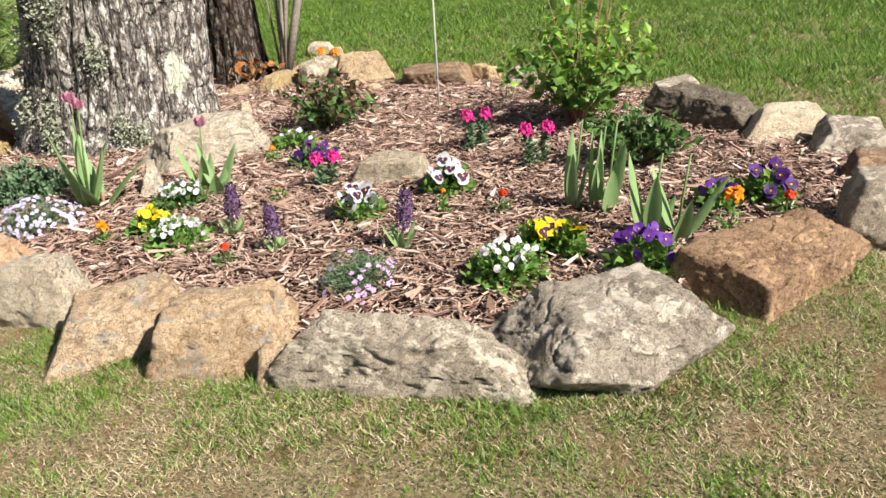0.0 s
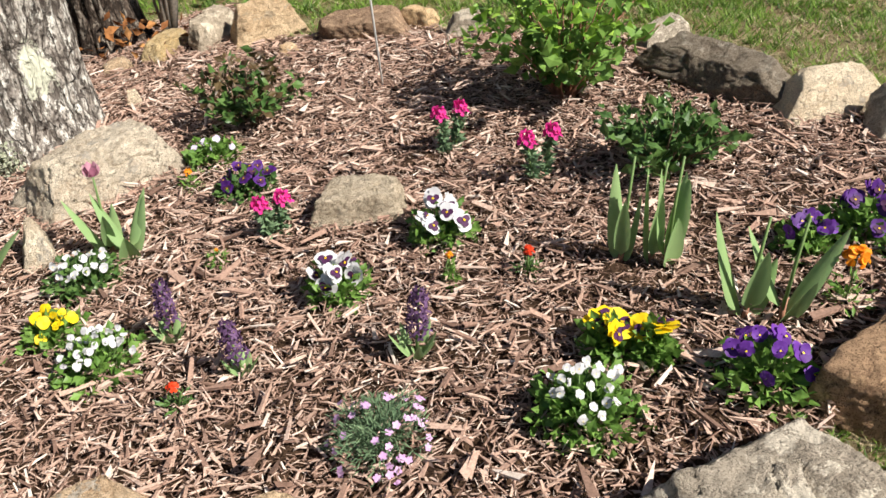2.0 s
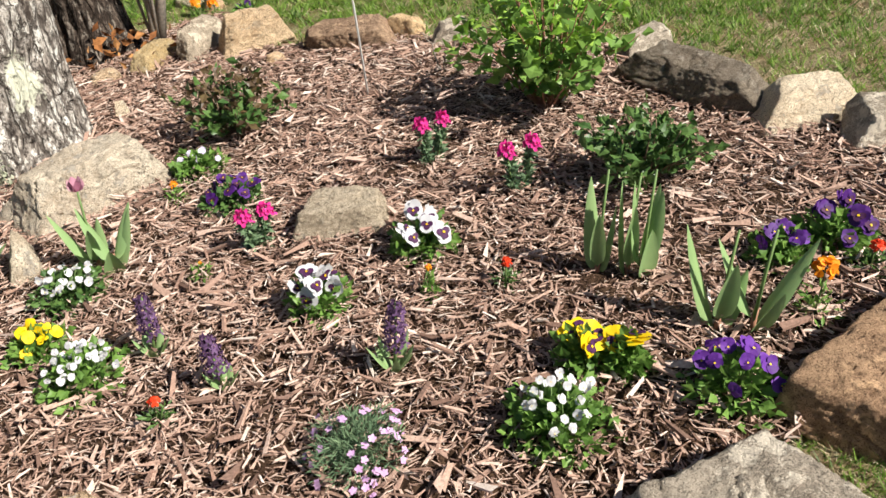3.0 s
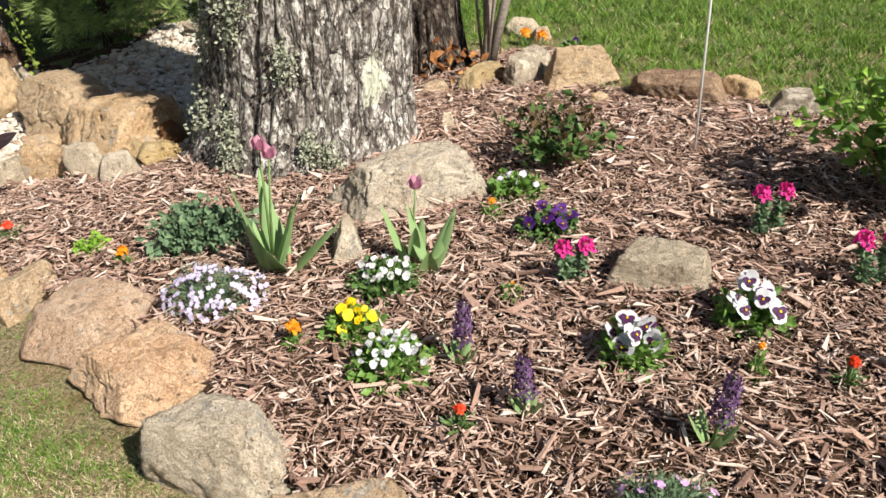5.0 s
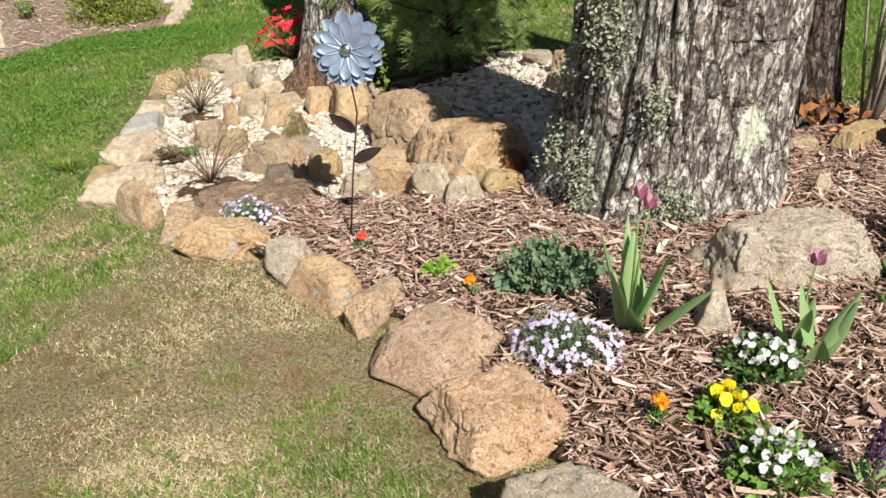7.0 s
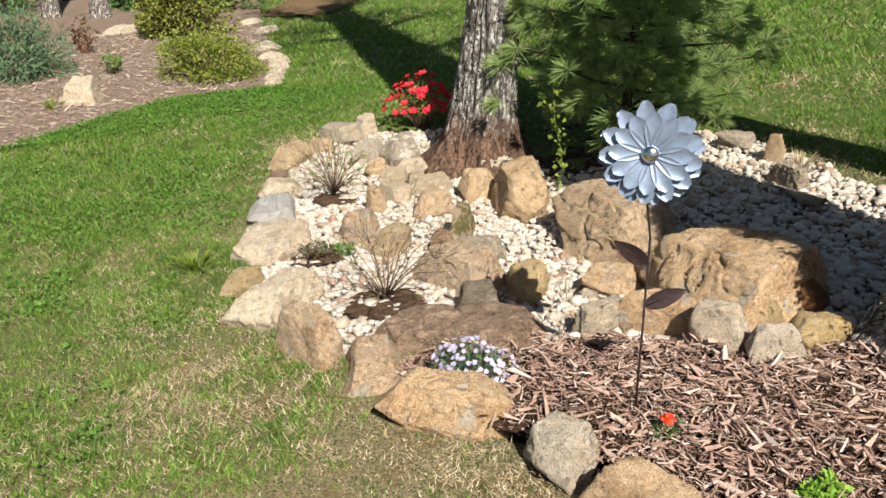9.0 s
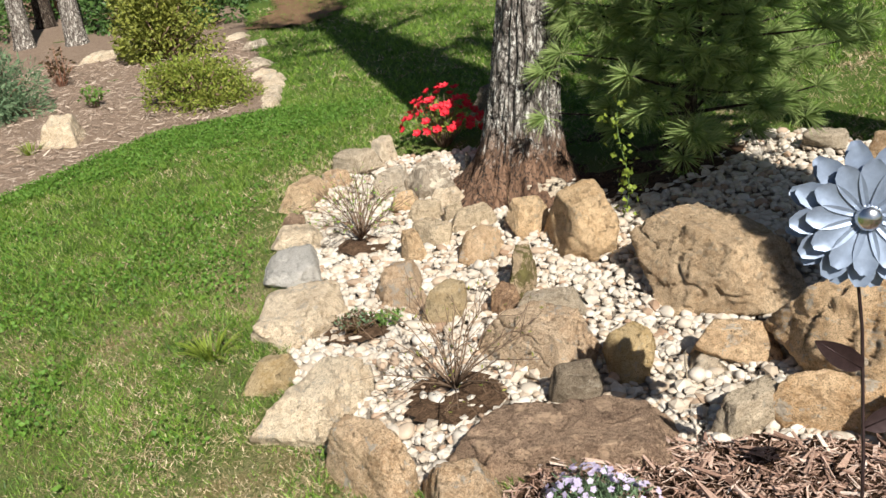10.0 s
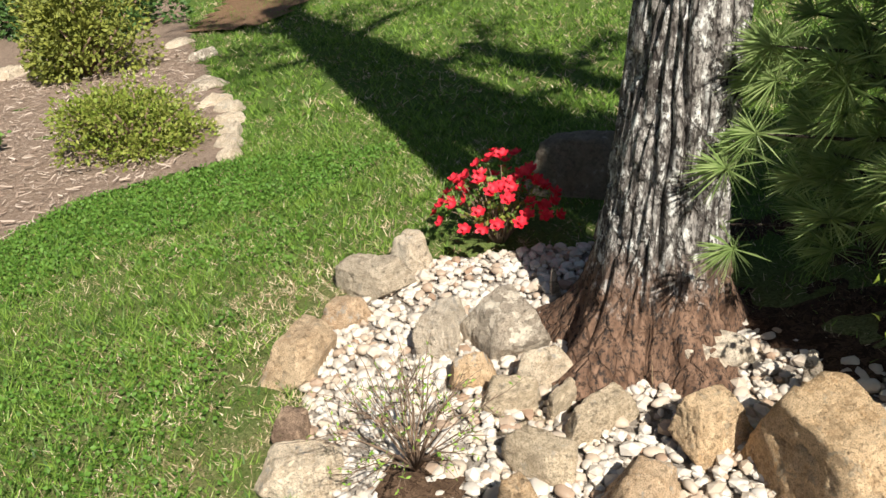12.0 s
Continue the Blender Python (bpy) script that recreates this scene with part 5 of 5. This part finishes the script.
def young_pine(x, y, height, reach, label, seed, whorls, tufts):
    """Sapling: thin trunk, whorls of branches, bursts of long needles."""
    rand = np.random.default_rng(seed)
    root = thing("pine_sapling", x, y, label, "tree")
    b, burst, ways = Build(), [], []
    b.add(*tube([(0, 0, -0.05), (0.02, 0.01, height * 0.5), (0.0, 0.02, height)], [0.035, 0.026, 0.008], 8))
    for k in range(whorls):
        z = height * (0.10 + 0.86 * k / whorls)
        for j in range(5):
            an = j * 1.257 + k * 0.7 + rand.uniform(-0.25, 0.25)
            L = reach * (1 - 0.55 * (k / whorls) ** 1.5) * rand.uniform(0.7, 1.1)
            e = np.array([math.cos(an) * L, math.sin(an) * L, z + L * rand.uniform(0.0, 0.35)])
            s = np.array([0.01, 0.01, z])
            b.add(*tube([s, (s + e) / 2 + [0, 0, -0.02], e], [0.011, 0.007, 0.004], 5))
            for q in range(tufts):
                t = rand.uniform(0.3, 1.0) if q else 1.0
                side = rand.normal(0, 0.10, 3) * (q > 0)
                burst.append(s + (e - s) * t + side)
                ways.append((e - s) / np.linalg.norm(e - s) + side * 3 + [0, 0, 0.45])
    part("branch_frame", b.mesh("branches", [BARK_DARK]), root)
    burst, ways = np.array(burst), np.array(ways)
    n = 90
    o = np.repeat(burst, n, 0)
    d = np.repeat(ways / np.linalg.norm(ways, axis=1, keepdims=True), n, 0) * 0.8 + rand.normal(0, 0.62, (len(o), 3))
    d /= np.linalg.norm(d, axis=1, keepdims=True)
    s = np.cross(d, rand.normal(0, 1, d.shape))
    s /= np.linalg.norm(s, axis=1, keepdims=True)
    L = rand.uniform(0.09, 0.155, len(o))[:, None]
    o = o - d * 0.01
    v = np.stack([o - s * 0.001, o + s * 0.001, o + d * L * 0.6 + s * 0.001 + [0, 0, -0.006], o + d * L + [0, 0, -0.02]], 1).reshape(-1, 3)
    f = (np.arange(len(o))[:, None, None] * 4 + np.array([(0, 1, 2), (0, 2, 3)])).reshape(-1, 3)
    part("needle_cover", fast_mesh("needles", v, f, L_PINE), root)


young_pine(-3.93, 6.40, 2.6, 0.76, "young pine with long soft green needles", 121, 16, 10)


def vine():
    x, y = -4.02, 5.62
    root = thing("vine", x, y, "thin vine with yellow-green heart-shaped leaves", "vine")
    rand = np.random.default_rng(6)
    z = np.linspace(0, 0.6, 12)
    c = np.stack([0.03 * np.sin(z * 9), 0.02 * np.cos(z * 7), z], 1)
    b = Build()
    b.add(*tube(c, 0.0022, 5))
    part("stem", b.mesh("stem", [M_STEM]), root)
    p = c[rand.integers(0, 12, 80)] + rand.normal(0, 0.03, (80, 3))
    cloud("foliage", p, rand.normal(0, 1, (80, 3)) + [0, -0.6, 0.3], 0.034, L_LIME, root, rand, 0.8)


vine()
for k, (sx, sy, sr) in enumerate(((-3.99, 3.92, 0.17), (-5.23, 5.07, 0.13), (-4.65, 4.26, 0.13))):
    ring = [(sx + sr * (1 + 0.15 * math.sin(3 * a + k)) * math.cos(a), sy + sr * math.sin(a)) for a in np.arange(0, 6.28, 0.45)]
    tagged(sheet("planting_soil", sx - 0.3, sx + 0.3, sy - 0.3, sy + 0.3, 0.025, 0.012, ring, M_RING, 0.02), "dark brown mulch ring round a small shrub", "soil", kind="structure")
# ---- shrubs over the lawn ----
bush("boxwood", -8.92, 7.45, "rounded yellow-green boxwood with shaded skirt", 1.4, 0.60, 9000, 0.036, L_OLIVE, 131, 1.2, 0.6, 60, "shrub", L_LIME)
bush("holly", -11.45, 9.26, "upright olive-green shrub behind the boxwood", 1.7, 1.6, 9000, 0.06, L_OLIVE, 132, 1.2, 0.6, 60)
bush("juniper", -11.10, 6.65, "blue-green juniper at the bed's edge", 1.3, 0.9, 8000, 0.07, L_GREY, 133, 1.2, 0.2, 60)
for k, (bx, by, bw, bh) in enumerate(((-13.0, 11.2, 1.6, 1.5), (-15.0, 11.6, 2.2, 2.0), (-17.0, 9.6, 2.2, 2.0), (-12.9, 6.4, 1.4, 0.9), (-18.5, 12.5, 3.0, 2.6), (-16.2, 7.2, 2.2, 1.7), (-14.6, 13.6, 2.4, 2.2))):
    bush("evergreen_shrub", bx, by, "dark evergreen shrub at the wood's edge", bw, bh, 3600, 0.10, L_DARK, 140 + k, None, 0.5, 40)
shrub("barberry", -11.70, 7.89, "red-leaved shrub in the far bed", 0.45, 0.45, 22, L_RED, 0.05, 9, 150, M_REDSTEM)
shrub("young_shrub", -10.17, 7.18, "small leafy green shrub in weathered mulch", 0.28, 0.26, 14, L_MID, 0.05, 8, 151, M_TWIG)


def tuft(name, x, y, label, n, length, spread, mat, seed):
    rand = np.random.default_rng(seed)
    b = Build()
    for k in range(n):
        an = rand.uniform(0, 6.28)
        s = rand.uniform(0.1, 1.0) * spread
        b.add(*blade((math.cos(an) * 0.03, math.sin(an) * 0.03, 0), (math.cos(an) * s, math.sin(an) * s, 1), (-math.sin(an), math.cos(an), 0), length * rand.uniform(0.6, 1.1), 0.006, 0.45, 0.3, 4, 0.7))
    ob = new(name, b.mesh(name, [mat]))
    ob.location = (x, y, gz(x, y))
    tagged(ob, label, "grass")


tuft("grass_clump", -5.12, 3.89, "clump of long pale green grass in the lawn", 90, 0.2, 1.0, L_LIME, 161)
tuft("grass_clump", -2.79, 6.01, "dry grass clump behind the pebbles", 80, 0.22, 0.9, M_DRY, 162)
tuft("grass_clump", -9.32, 5.86, "yellow grass tuft in the far bed", 60, 0.25, 0.8, L_LIME, 163)

# ---- mulch chips, pebbles, grass ----


def scatter(n, poly, rand):
    q = np.array(poly)
    lo, hi = q.min(0), q.max(0)
    p = rand.uniform(lo, hi, (int(n * 2.2), 2))
    return p[inside(p[:, 0], p[:, 1], poly)][:n]


def chips(name, poly, n, long, mat, label, seed, lift, slim=(0.08, 0.30), pile=0.026):
    rand = np.random.default_rng(seed)
    p = scatter(n, poly, rand)
    n = len(p)
    L = long * rand.lognormal(0, 0.5, n).clip(0.3, 2.6)
    W = (L * rand.uniform(*slim, n)).clip(0.003, 0.026)
    T = W * rand.uniform(0.15, 0.4, n)
    yaw, tilt, twist = rand.uniform(0, np.pi, n), rand.normal(0, 0.22, n), rand.normal(0, 0.35, n)
    box = np.array([(-1, -1, -1), (1, -0.7, -1), (1, 0.6, -1), (-1, 1, -1), (-1, -1, 1), (1, -0.7, 1), (1, 0.6, 1), (-1, 1, 1)], float)
    box = box[None] * np.stack([L / 2, W / 2, T / 2], 1)[:, None]
    box[:, :, :2] *= rand.uniform(0.6, 1.2, (n, 8, 1))
    box[:, (1, 2, 5, 6), 1] *= rand.uniform(0.08, 1.0, (n, 1))
    box[:, (0, 3, 4, 7), 1] *= rand.uniform(0.3, 1.0, (n, 1))
    y, z = box[:, :, 1], box[:, :, 2]
    c, s = np.cos(twist)[:, None], np.sin(twist)[:, None]
    y, z = y * c - z * s, y * s + z * c
    x = box[:, :, 0]
    c, s = np.cos(tilt)[:, None], np.sin(tilt)[:, None]
    x, z = x * c - z * s, x * s + z * c
    c, s = np.cos(yaw)[:, None], np.sin(yaw)[:, None]
    x, y = x * c - y * s, x * s + y * c
    base = G(p[:, 0], p[:, 1]) + lift + rand.uniform(0, pile, n)
    v = np.stack([x + p[:, :1], y + p[:, 1:], z + base[:, None]], -1).reshape(-1, 3)
    f = np.array([(4, 5, 6, 7), (0, 1, 5, 4), (2, 3, 7, 6)])
    tagged(new(name, fast_mesh(name, v, (np.arange(n)[:, None, None] * 8 + f).reshape(-1, 4), mat)), label, "mulch", kind="stuff")


chips("bark_mulch", BED, 92000, 0.022, M_CHIPS, "shredded red-brown bark mulch covering the bed", 201, 0.022)
chips("bark_chips", BED, 13000, 0.036, M_CHIPS, "larger split bark chips lying on the mulch", 205, 0.03, (0.12, 0.34), 0.03)
chips("far_bark_mulch", [(-8.3, 4.0), (-8.5, 6.6), (-8.2, 7.0), (-8.7, 8.2), (-11, 10.2), (-13, 9), (-13, 5)], 11000, 0.036, M_FARCHIPS, "weathered bark mulch under the far shrubs", 202, 0.03)


def pebbles(name, poly, n, seed, level):
    rand = np.random.default_rng(seed)
    bm = bmesh.new()
    bmesh.ops.create_icosphere(bm, subdivisions=level, radius=1.0)
    u = np.array([w.co[:] for w in bm.verts])
    tri = np.array([[w.index for w in fc.verts] for fc in bm.faces])
    bm.free()
    p = scatter(n, poly, rand)
    n = len(p)
    r = (0.0155 * rand.lognormal(0, 0.38, n)).clip(0.007, 0.034)
    sc = np.stack([r * rand.uniform(0.9, 1.5, n), r * rand.uniform(0.7, 1.1, n), r * rand.uniform(0.5, 0.85, n)], 1)
    k = rand.normal(0, 1, (n, 5, 3))
    k /= np.linalg.norm(k, axis=2, keepdims=True)
    dots = np.maximum(np.einsum("vc,nkc->nvk", u, k), 0)
    rad = np.minimum(1.0, (0.74 / np.maximum(dots, 1e-3)).min(2))
    q = u[None] * rad[:, :, None] * sc[:, None]
    a = rand.uniform(0, 6.28, n)
    c, s = np.cos(a)[:, None], np.sin(a)[:, None]
    z = G(p[:, 0], p[:, 1]) - 0.02 + sc[:, 2] * 0.5 + rand.uniform(0, 0.014, n)
    v = np.stack([q[:, :, 0] * c - q[:, :, 1] * s + p[:, :1], q[:, :, 0] * s + q[:, :, 1] * c + p[:, 1:], q[:, :, 2] + z[:, None]], -1)
    tagged(new(name, fast_mesh(name, v.reshape(-1, 3), (np.arange(n)[:, None, None] * len(u) + tri).reshape(-1, 3), M_PEBBLE, level > 1)), "white and cream marble pebbles filling the rock garden", "pebbles", kind="stuff")


pebbles("white_pebbles", GRAVEL, 4600, 203, 2)
pebbles("white_gravel", GRAVEL, 12000, 204, 1)


def edge_distance(x, y):
    best = np.full(x.shape, 99.0)
    for poly in (BED, GRAVEL):
        for (ax, ay), (bx, by) in zip(poly, poly[1:] + poly[:1]):
            t = np.clip(((x - ax) * (bx - ax) + (y - ay) * (by - ay)) / ((bx - ax) ** 2 + (by - ay) ** 2), 0, 1)
            best = np.minimum(best, np.hypot(x - ax - t * (bx - ax), y - ay - t * (by - ay)))
    return best


def grass(name, areas, mat, label, seed, green):
    rand = np.random.default_rng(seed)
    X, Y, H, WD = [], [], [], []
    for x0, x1, y0, y1, density, tall, wide in areas:
        n = int((x1 - x0) * (y1 - y0) * density)
        k = rand.integers(0, max(1, n // 7), n)
        x = rand.uniform(x0, x1, max(1, n // 7))[k] + rand.normal(0, 0.014, n) + rand.normal(0, 0.2, max(1, n // 7))[k]
        y = rand.uniform(y0, y1, max(1, n // 7))[k] + rand.normal(0, 0.014, n) + rand.normal(0, 0.2, max(1, n // 7))[k]
        keep = ~(inside(x, y, BED) | inside(x, y, GRAVEL) | inside(x, y, FAR_BED))
        x, y = x[keep], y[keep]
        d = edge_distance(x, y)
        patch = 0.4 * value_noise(x, y, 1.3, 31) + 0.35 * value_noise(x, y, 5.0, 32) + 0.25 * value_noise(x, y, 14.0, 36)
        reach = np.where((y > 4.4) & (x > -2.6), 0.5, np.where(x > -3.4, 2.8, 0.95))
        front = (x > -1.2) & (y < 3.2)
        lush = np.where(front, 0.38, np.where((x > -1.0) & (y > 3.2), 0.65, np.where((x > -3.4) & (y < 4.4), -0.06, 0.28))) + np.clip(d / reach, 0, 1.0) * np.where(front, 0.3, np.where((y > 4.4) & (x > -2.6), 1.0, 0.66))
        lush = np.clip(lush + (patch - 0.5) * np.where(front, 1.9, 1.7), 0.05, 1)
        p = lush if green else np.clip(np.where(front, 1.45, 1.2) - lush, 0.2, 1) * (0.6 + 0.7 * value_noise(x, y, 3.0, 33))
        bare = (value_noise(x, y, 2.6, 34) > 0.64) & (d < 0.35) & (value_noise(x, y, 9.0, 35) > 0.25)
        p = np.where(bare, p * 0.35, p)
        take = rand.random(len(x)) < p
        X.append(x[take]); Y.append(y[take])
        H.append((tall if green else tall * 0.8) * rand.uniform(0.5, 1.3, take.sum()) * (0.65 + 0.5 * lush[take]))
        WD.append(np.full(take.sum(), wide if green else wide * 0.75))
    x, y, h, w = (np.concatenate(k) for k in (X, Y, H, WD))
    n = len(x)
    a = rand.uniform(0, 6.28, n)
    lean = rand.uniform(0.1, 0.9, n) if green else rand.uniform(0.4, 2.0, n)
    b = rand.uniform(0, 6.28, n)
    o = np.stack([x, y, G(x, y) - 0.004], 1)
    side = np.stack([np.cos(b), np.sin(b), 0 * b], 1) * (w * rand.uniform(0.6, 1.2, n))[:, None]
    d = np.stack([np.cos(a) * lean, np.sin(a) * lean, np.ones(n)], 1)
    d = d / np.linalg.norm(d, axis=1, keepdims=True) * h[:, None]
    tip = np.stack([np.cos(a) * h * 0.35, np.sin(a) * h * 0.35, -0.1 * h], 1)
    v = np.stack([o - side, o + side, o + d + tip], 1).reshape(-1, 3)
    f = np.arange(3 * n).reshape(-1, 3)
    tagged(new(name, fast_mesh(name, v, f, mat)), label, "grass", kind="stuff")


AREAS = [(-2.6, 2.8, 0.7, 2.9, 44000, 0.03, 0.0021), (1.2, 3.4, 2.2, 5.0, 6000, 0.04, 0.0026), (-6.0, -2.2, 1.0, 5.4, 16000, 0.036, 0.0027), (-9.0, -6.0, 1.6, 8.0, 6500, 0.052, 0.004), (-6.0, -2.4, 6.2, 9.0, 4000, 0.05, 0.004), (-2.4, 4.0, 4.3, 9.5, 5000, 0.055, 0.0042), (-13.0, -2.4, 8.0, 15.0, 1100, 0.07, 0.007), (-2.4, 8.0, 9.5, 14.0, 700, 0.07, 0.007), (-9.0, -2.6, -2.5, 1.4, 1500, 0.045, 0.004), (-2.6, 4.6, -2.5, 0.9, 2000, 0.04, 0.0035), (2.6, 6.0, 0.7, 5.0, 1500, 0.05, 0.004), (3.8, 8.0, 4.6, 9.5, 900, 0.06, 0.005), (-13.0, -8.0, -1.0, 5.0, 500, 0.06, 0.006)]
grass("green_grass", AREAS, M_GREEN, "short green lawn grass with thin patches", 211, True)
grass("dry_grass", AREAS, M_DRY, "dry straw-coloured grass among the green", 212, False)

# ---- dirt path beyond the lawn ----
PATH = [(-11.6, 10.9), (-12.4, 12.4), (-15, 15.5), (-20, 20), (-18.5, 21), (-13.6, 15.6), (-11.0, 12.4), (-10.7, 11.2)]
M_DIRT = mulch_ground("orange_dirt", (0.28, 0.16, 0.09), (0.48, 0.31, 0.19))
tagged(sheet("path", -21, -10, 10, 22, 0.2, 0.035, PATH, M_DIRT, 0.02), "bare orange dirt path leading to the woods", "path", kind="structure")


def clover(poly, n, seed, cut, label):
    """Low broad-leaved plants in patches of the lawn."""
    rand = np.random.default_rng(seed)
    p = scatter(n, poly, rand)
    p = p[(0.6 * value_noise(p[:, 0], p[:, 1], 1.7, 51) + 0.4 * value_noise(p[:, 0], p[:, 1], 5.0, 52) + rand.normal(0, 0.07, len(p)) > cut) & ~inside(p[:, 0], p[:, 1], FAR_BED) & ~inside(p[:, 0], p[:, 1], GRAVEL)]
    q = np.column_stack([p, G(p[:, 0], p[:, 1]) + rand.uniform(0.012, 0.05, len(p))])
    v, f = leaves_cloud(q, rand.normal(0, 1, (len(q), 3)) * [1, 1, 0.3] + [0, 0, 0.35], 0.020, rand, 0.85)
    tagged(new("clover", fast_mesh("clover", v, f, L_CLOVER)), label, "clover", kind="stuff")


L_CLOVER = leaf_material("clover_leaf", (0.07, 0.17, 0.02), (0.17, 0.32, 0.05), 0.55, 0.3, 4.0)
clover([(-8.6, 4.6), (-8.5, 6.6), (-7.9, 7.3), (-6.7, 7.7), (-6.9, 6.9), (-7.6, 6.2), (-8.0, 5.2)], 14000, 221, 0.25, "dark green clover along the far bed's edge")
clover([(-8.4, 1.6), (-3.6, 1.6), (-4.6, 3.4), (-5.4, 4.4), (-6.4, 5.6), (-6.6, 7.0), (-8.2, 5.2)], 30000, 222, 0.56, "patches of broad-leaved green weeds in lawn")
